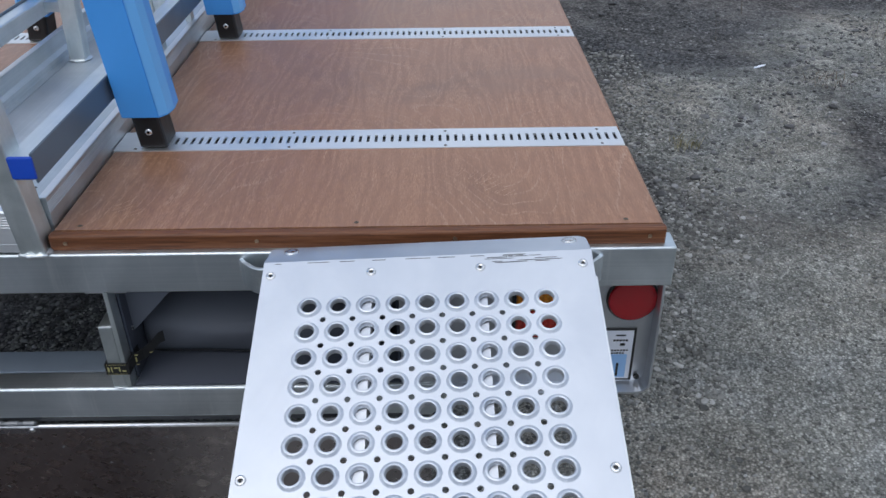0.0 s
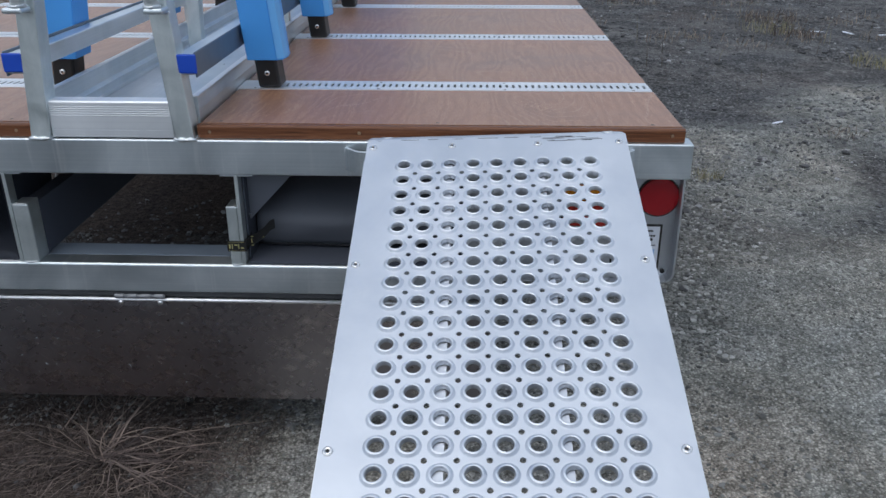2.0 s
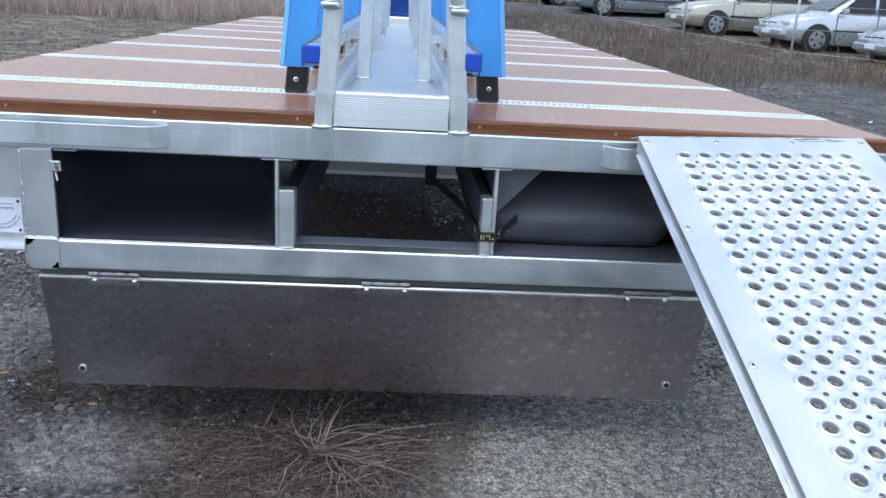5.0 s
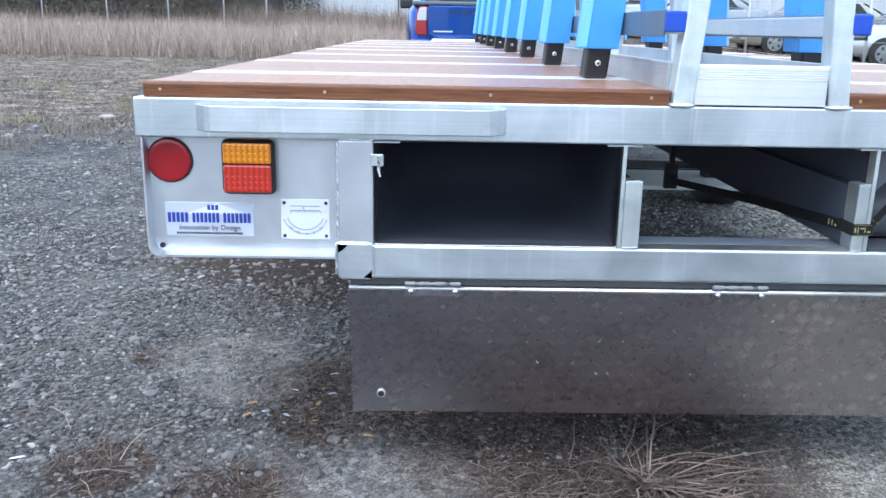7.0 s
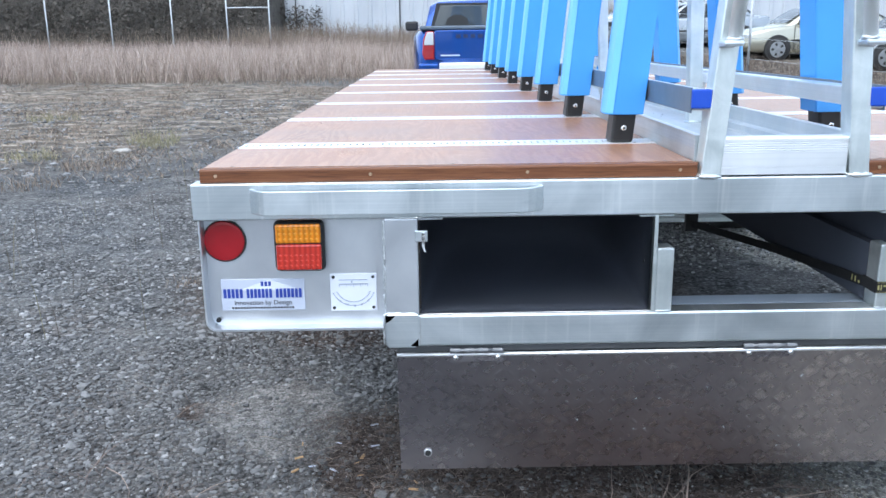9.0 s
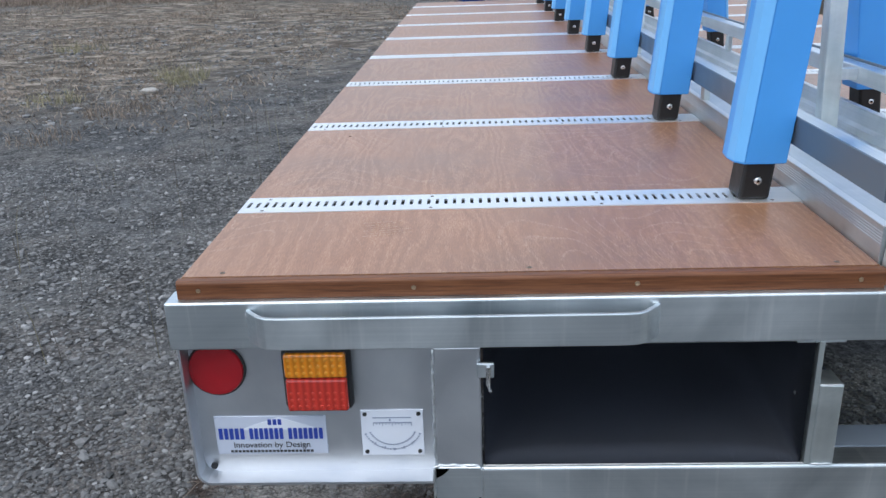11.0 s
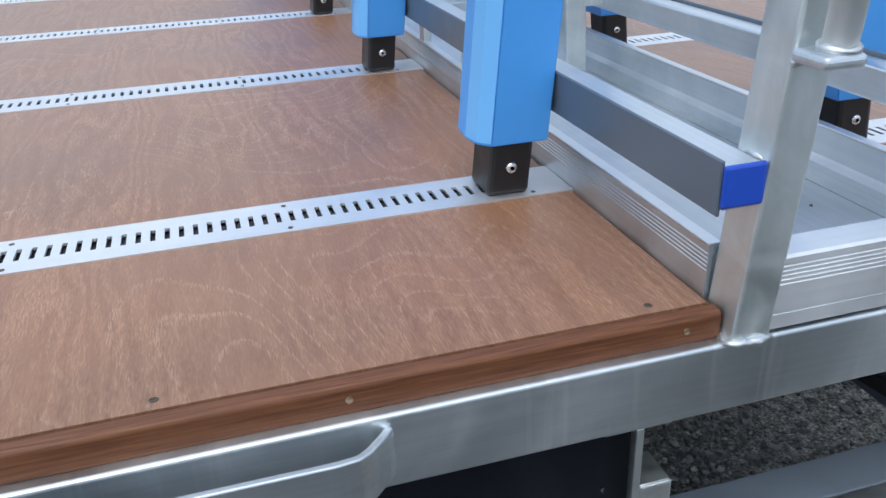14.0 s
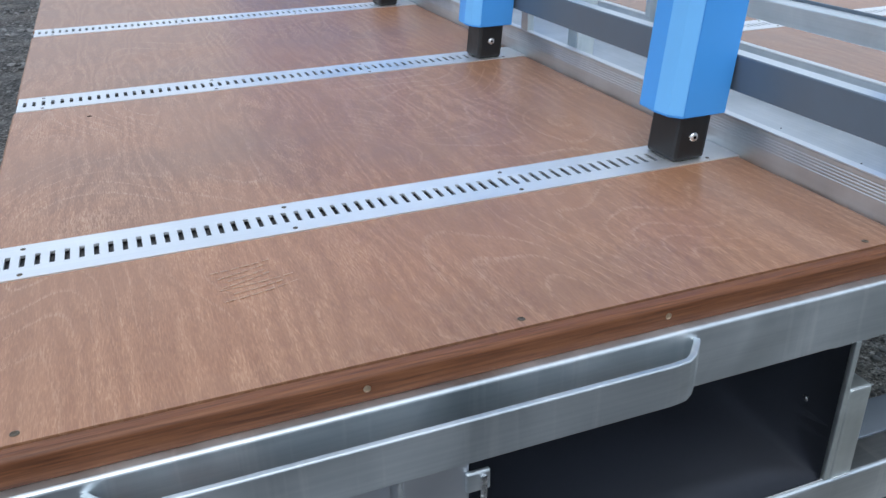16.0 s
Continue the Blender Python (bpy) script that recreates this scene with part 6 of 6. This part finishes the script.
for _ in range(70):
    mix.append((rg.uniform(1.5, 9), rg.uniform(5, 11), 0.2, 30, 0.02, 0.12, 0.003, 0.92))
blades("low_thatch", "flattened dead growth scattered over the yard", "grass", BROWN, mix, 23)
blades("tussocks", "small yellow-green grass tussocks", "grass", TUFT, [(-3.9, 7.9, 0.3, 230, 0.06, 0.22, 0.0025, 0.85), (-4.7, 6.6, 0.28, 150, 0.05, 0.16, 0.0025, 0.85), (-6.2, 10.5, 0.4, 160, 0.06, 0.2, 0.003, 0.85), (3.5, 6.3, 0.25, 90, 0.05, 0.18, 0.0025, 0.85), (3.81, 4.78, 0.18, 90, 0.05, 0.15, 0.003, 0.9),
                                                                       (1.87, 2.13, 0.07, 60, 0.03, 0.07, 0.002, 0.9), (-3.75, 7.5, 0.2, 120, 0.05, 0.16, 0.0025, 0.85)], 24)
stems = [(rg.uniform(-3.2, -1.3), rg.uniform(1.0, 6.0), 0.05, 2, 0.12, 0.42, 0.0016, 0.25) for _ in range(45)]
stems += [(rg.uniform(1.6, 4.5), rg.uniform(3.5, 8.0), 0.05, 2, 0.1, 0.3, 0.0022, 0.3) for _ in range(25)]
blades("dead_stems", "bare dark weed stems standing in the gravel", "weeds", WEED, stems, 25)


def stalks(name, label, category, mat, clumps, seed):
    """Long bent stems: clumps of (x, y, spread, count, low, high, width, rise)."""
    rnd = np.random.RandomState(seed)
    vs, fs = [], []
    for x, y, spread, count, lo, hi, w, rise in clumps:
        for _ in range(count):
            a, d = rnd.uniform(0, 6.28), spread * math.sqrt(rnd.uniform())
            px, py = x + d * math.cos(a), y + d * math.sin(a)
            pz = ground_height(px, py) + rnd.uniform(0.001, 0.012)
            length, head = rnd.uniform(lo, hi), rnd.uniform(0, 6.28)
            climb = rise * rnd.uniform(0.1, 1.0)
            n, k = len(vs), 5
            for i in range(k + 1):
                t = i / k
                wd = w * (1 - 0.75 * t)
                sx, sy = -math.sin(head) * wd, math.cos(head) * wd
                vs += [(px - sx, py - sy, pz), (px + sx, py + sy, pz + wd * 0.8)]
                st = length / k
                px, py = px + math.cos(head) * st, py + math.sin(head) * st
                pz = max(ground_height(px, py) + 0.002, pz + st * climb * (1 - 1.7 * t))
                head += rnd.uniform(-0.35, 0.35)
            fs += [(n + 2 * i, n + 2 * i + 1, n + 2 * i + 3, n + 2 * i + 2) for i in range(k)]
    return loose(name, vs, fs, mat, label, category)


mats = []
for k, (a, b, c, d) in enumerate(THATCH_SHADE_SPOTS[:7]):
    for _ in range(int((1900, 1500, 1200, 1000, 700, 300, 500)[k] * c * d)):
        t, q = rg.uniform(0, 6.28), 0.85 * math.sqrt(rg.random())
        mats.append((a + c * q * math.cos(t), b + d * q * math.sin(t), 0.07, 18, 0.012, 0.055, 0.0008, 0.3))
    for _ in range(int(350 * c * d)):
        t, q = rg.uniform(0, 6.28), math.sqrt(rg.random())
        mats.append((a + c * q * math.cos(t), b + d * q * math.sin(t), 0.09, 5, 0.05, 0.13, 0.0009, 0.4))
stalks("straw_litter", "brown dead straw matted below the flap", "grass", STRAW, mats, 26)
stalks("dead_bush", "dry spreading weed with long bent stems", "weeds", BUSH, [(-0.15, -0.01, 0.025, 62, 0.18, 0.44, 0.0021, 0.5), (-0.21, 0.08, 0.1, 55, 0.12, 0.34, 0.0014, 0.5), (-0.06, -0.06, 0.1, 50, 0.1, 0.28, 0.0014, 0.4), (-1.36, 0.03, 0.06, 30, 0.08, 0.22, 0.0012, 0.95), (-1.62, 0.3, 0.06, 12, 0.1, 0.3, 0.0014, 0.95)], 27)


def hedge_leaves():
    rnd = np.random.RandomState(31)
    vs, fs = [], []
    for _ in range(120000):
        x = rnd.uniform(-42, -6.5)
        y = 38 + 0.35 * (x + 12) * 0.5 + 4.5 * rnd.uniform(0, 1) ** 1.6 + (5 if x > -8.6 else 0)
        top = (4.1 if x < -8.4 else 2.6) + 0.9 * noise.noise((x * 0.25, y * 0.25, 1)) + 0.7 * noise.noise((x * 1.1, y * 1.1, 3))
        z = rnd.uniform(0, max(0.6, top))
        s = rnd.uniform(0.025, 0.06)
        d = rnd.normal(size=(3, 3)) * s
        n = len(vs)
        vs += [(x + a, y + b, z + c) for a, b, c in d]
        fs.append((n, n + 1, n + 2))
    for _ in range(9000):
        x = rnd.uniform(8, 34)
        y = 43.2 + rnd.uniform(-1.5, 1.4)
        z = rnd.uniform(0, max(0.4, 1.5 + 1.0 * noise.noise((x * 0.5, 0, 8))))
        d = rnd.normal(size=(3, 3)) * rnd.uniform(0.05, 0.12)
        n = len(vs)
        vs += [(x + a, y + b, z + c) for a, b, c in d]
        fs.append((n, n + 1, n + 2))
    return loose("far_shrubs", vs, fs, LEAF, "dull leafless shrubs behind the fence", "shrubs")


hedge_leaves()


def hedge_core():
    """The dense heart of the hedge: a ragged bank with a lumpy face."""
    vs, fs, nx, nz = [], [], 180, 9
    for i in range(nx + 1):
        x = -44 + 38 * i / nx
        y0 = 40 + 0.175 * (x + 12) + (4.5 if x > -8.6 else 0)
        top = (3.8 if x < -8.4 else 2.2) + 0.9 * noise.noise((x * 0.25, y0 * 0.25, 1)) + 0.5 * noise.noise((x * 2.1, y0, 3))
        for j in range(nz + 1):
            t = j / nz
            vs.append((x, y0 + 0.8 * t * t + 0.5 * noise.noise((x * 1.2, t * 4, 5)), -0.2 + (top + 0.2) * t))
        vs.append((x, y0 + 2.5, -0.2))
    m = nz + 2
    for i in range(nx):
        for j in range(m - 1):
            fs.append((i * m + j, (i + 1) * m + j, (i + 1) * m + j + 1, i * m + j + 1))
    return loose("hedge_core", vs, fs, THICKET, "dense dull grey-brown thicket behind the fence", "shrubs")


hedge_core()
bare = []
for _ in range(900):
    x = rg.uniform(-40, -7)
    bare.append((x, 37.4 + 0.175 * (x + 12) + rg.uniform(-0.6, 1.5) + (5 if x > -8.6 else 0), 0.5, 12, 0.6, 1.9, 0.007, 0.4))
blades("bare_stems", "grey-brown bare stems along the far shrubs", "shrubs", BROWN, bare, 29)

# ---- small litter ----
LITTER = ((2.51, 3.09, 0.05, 30), (4.21, 6.3, 0.09, 100), (4.5, 6.2, 0.07, 10), (3.95, 6.35, 0.06, 160), (5.3, 7.2, 0.08, 50), (-1.55, 0.09, 0.018, 20))
for x, y, r, a in LITTER:
    bm = prism([(-r, -r * 0.1), (-r * 0.3, -r * 0.2), (r * 0.7, -r * 0.12), (r, r * 0.05), (r * 0.4, r * 0.22), (-r * 0.6, r * 0.16)], r * 0.1, "z", 0.0, r * 0.02)
    ob = part("litter_scrap", bm, WHITE, None)
    ob.matrix_basis = pose(x, y, ground_height(x, y) + 0.004, 0, 0, a)
    tagged(ob, "small white scrap of litter on the gravel", "litter", "litter on the yard")
pale = random.Random(4)
CHIPS = ((-0.89, 0.56), (-1.08, 0.37), (-0.91, 0.37), (-0.98, 0.3), (-0.65, 0.32), (-1.08, 0.3), (-0.88, 0.43), (-0.77, 0.2))
for k in range(18):
    x, y = CHIPS[k] if k < len(CHIPS) else (pale.uniform(-1.1, -0.72), pale.uniform(0.2, 0.6))
    ob = part("wood_chip", box(-0.012, 0.012, -0.0032, 0.0032, 0, 0.0035, 0.0006, 1) if k < 8 else box(-0.009, 0.009, -0.0018, 0.0018, 0, 0.003, 0.0006, 1), CHIP_TAN if k % 3 else SILVER_LABEL, None)
    ob.matrix_basis = pose(x, y, ground_height(x, y) + 0.006, pale.uniform(-15, 15), 0, pale.uniform(0, 180))
    tagged(ob, "pale splinter lying in the straw", "wood chip", "splinters in the straw")
rock = part("pale_rock", turned([(0.02, 0.0), (0.08, 0.008), (0.095, 0.025), (0.06, 0.045), (0.015, 0.05)], "z", (0, 0, 0), 9), ROCK, None, "", True)
rock.matrix_basis = pose(-3.97, 7.1, ground_height(-3.97, 7.1) - 0.01)
tagged(rock, "flat pale rock lying on the yard", "rock")
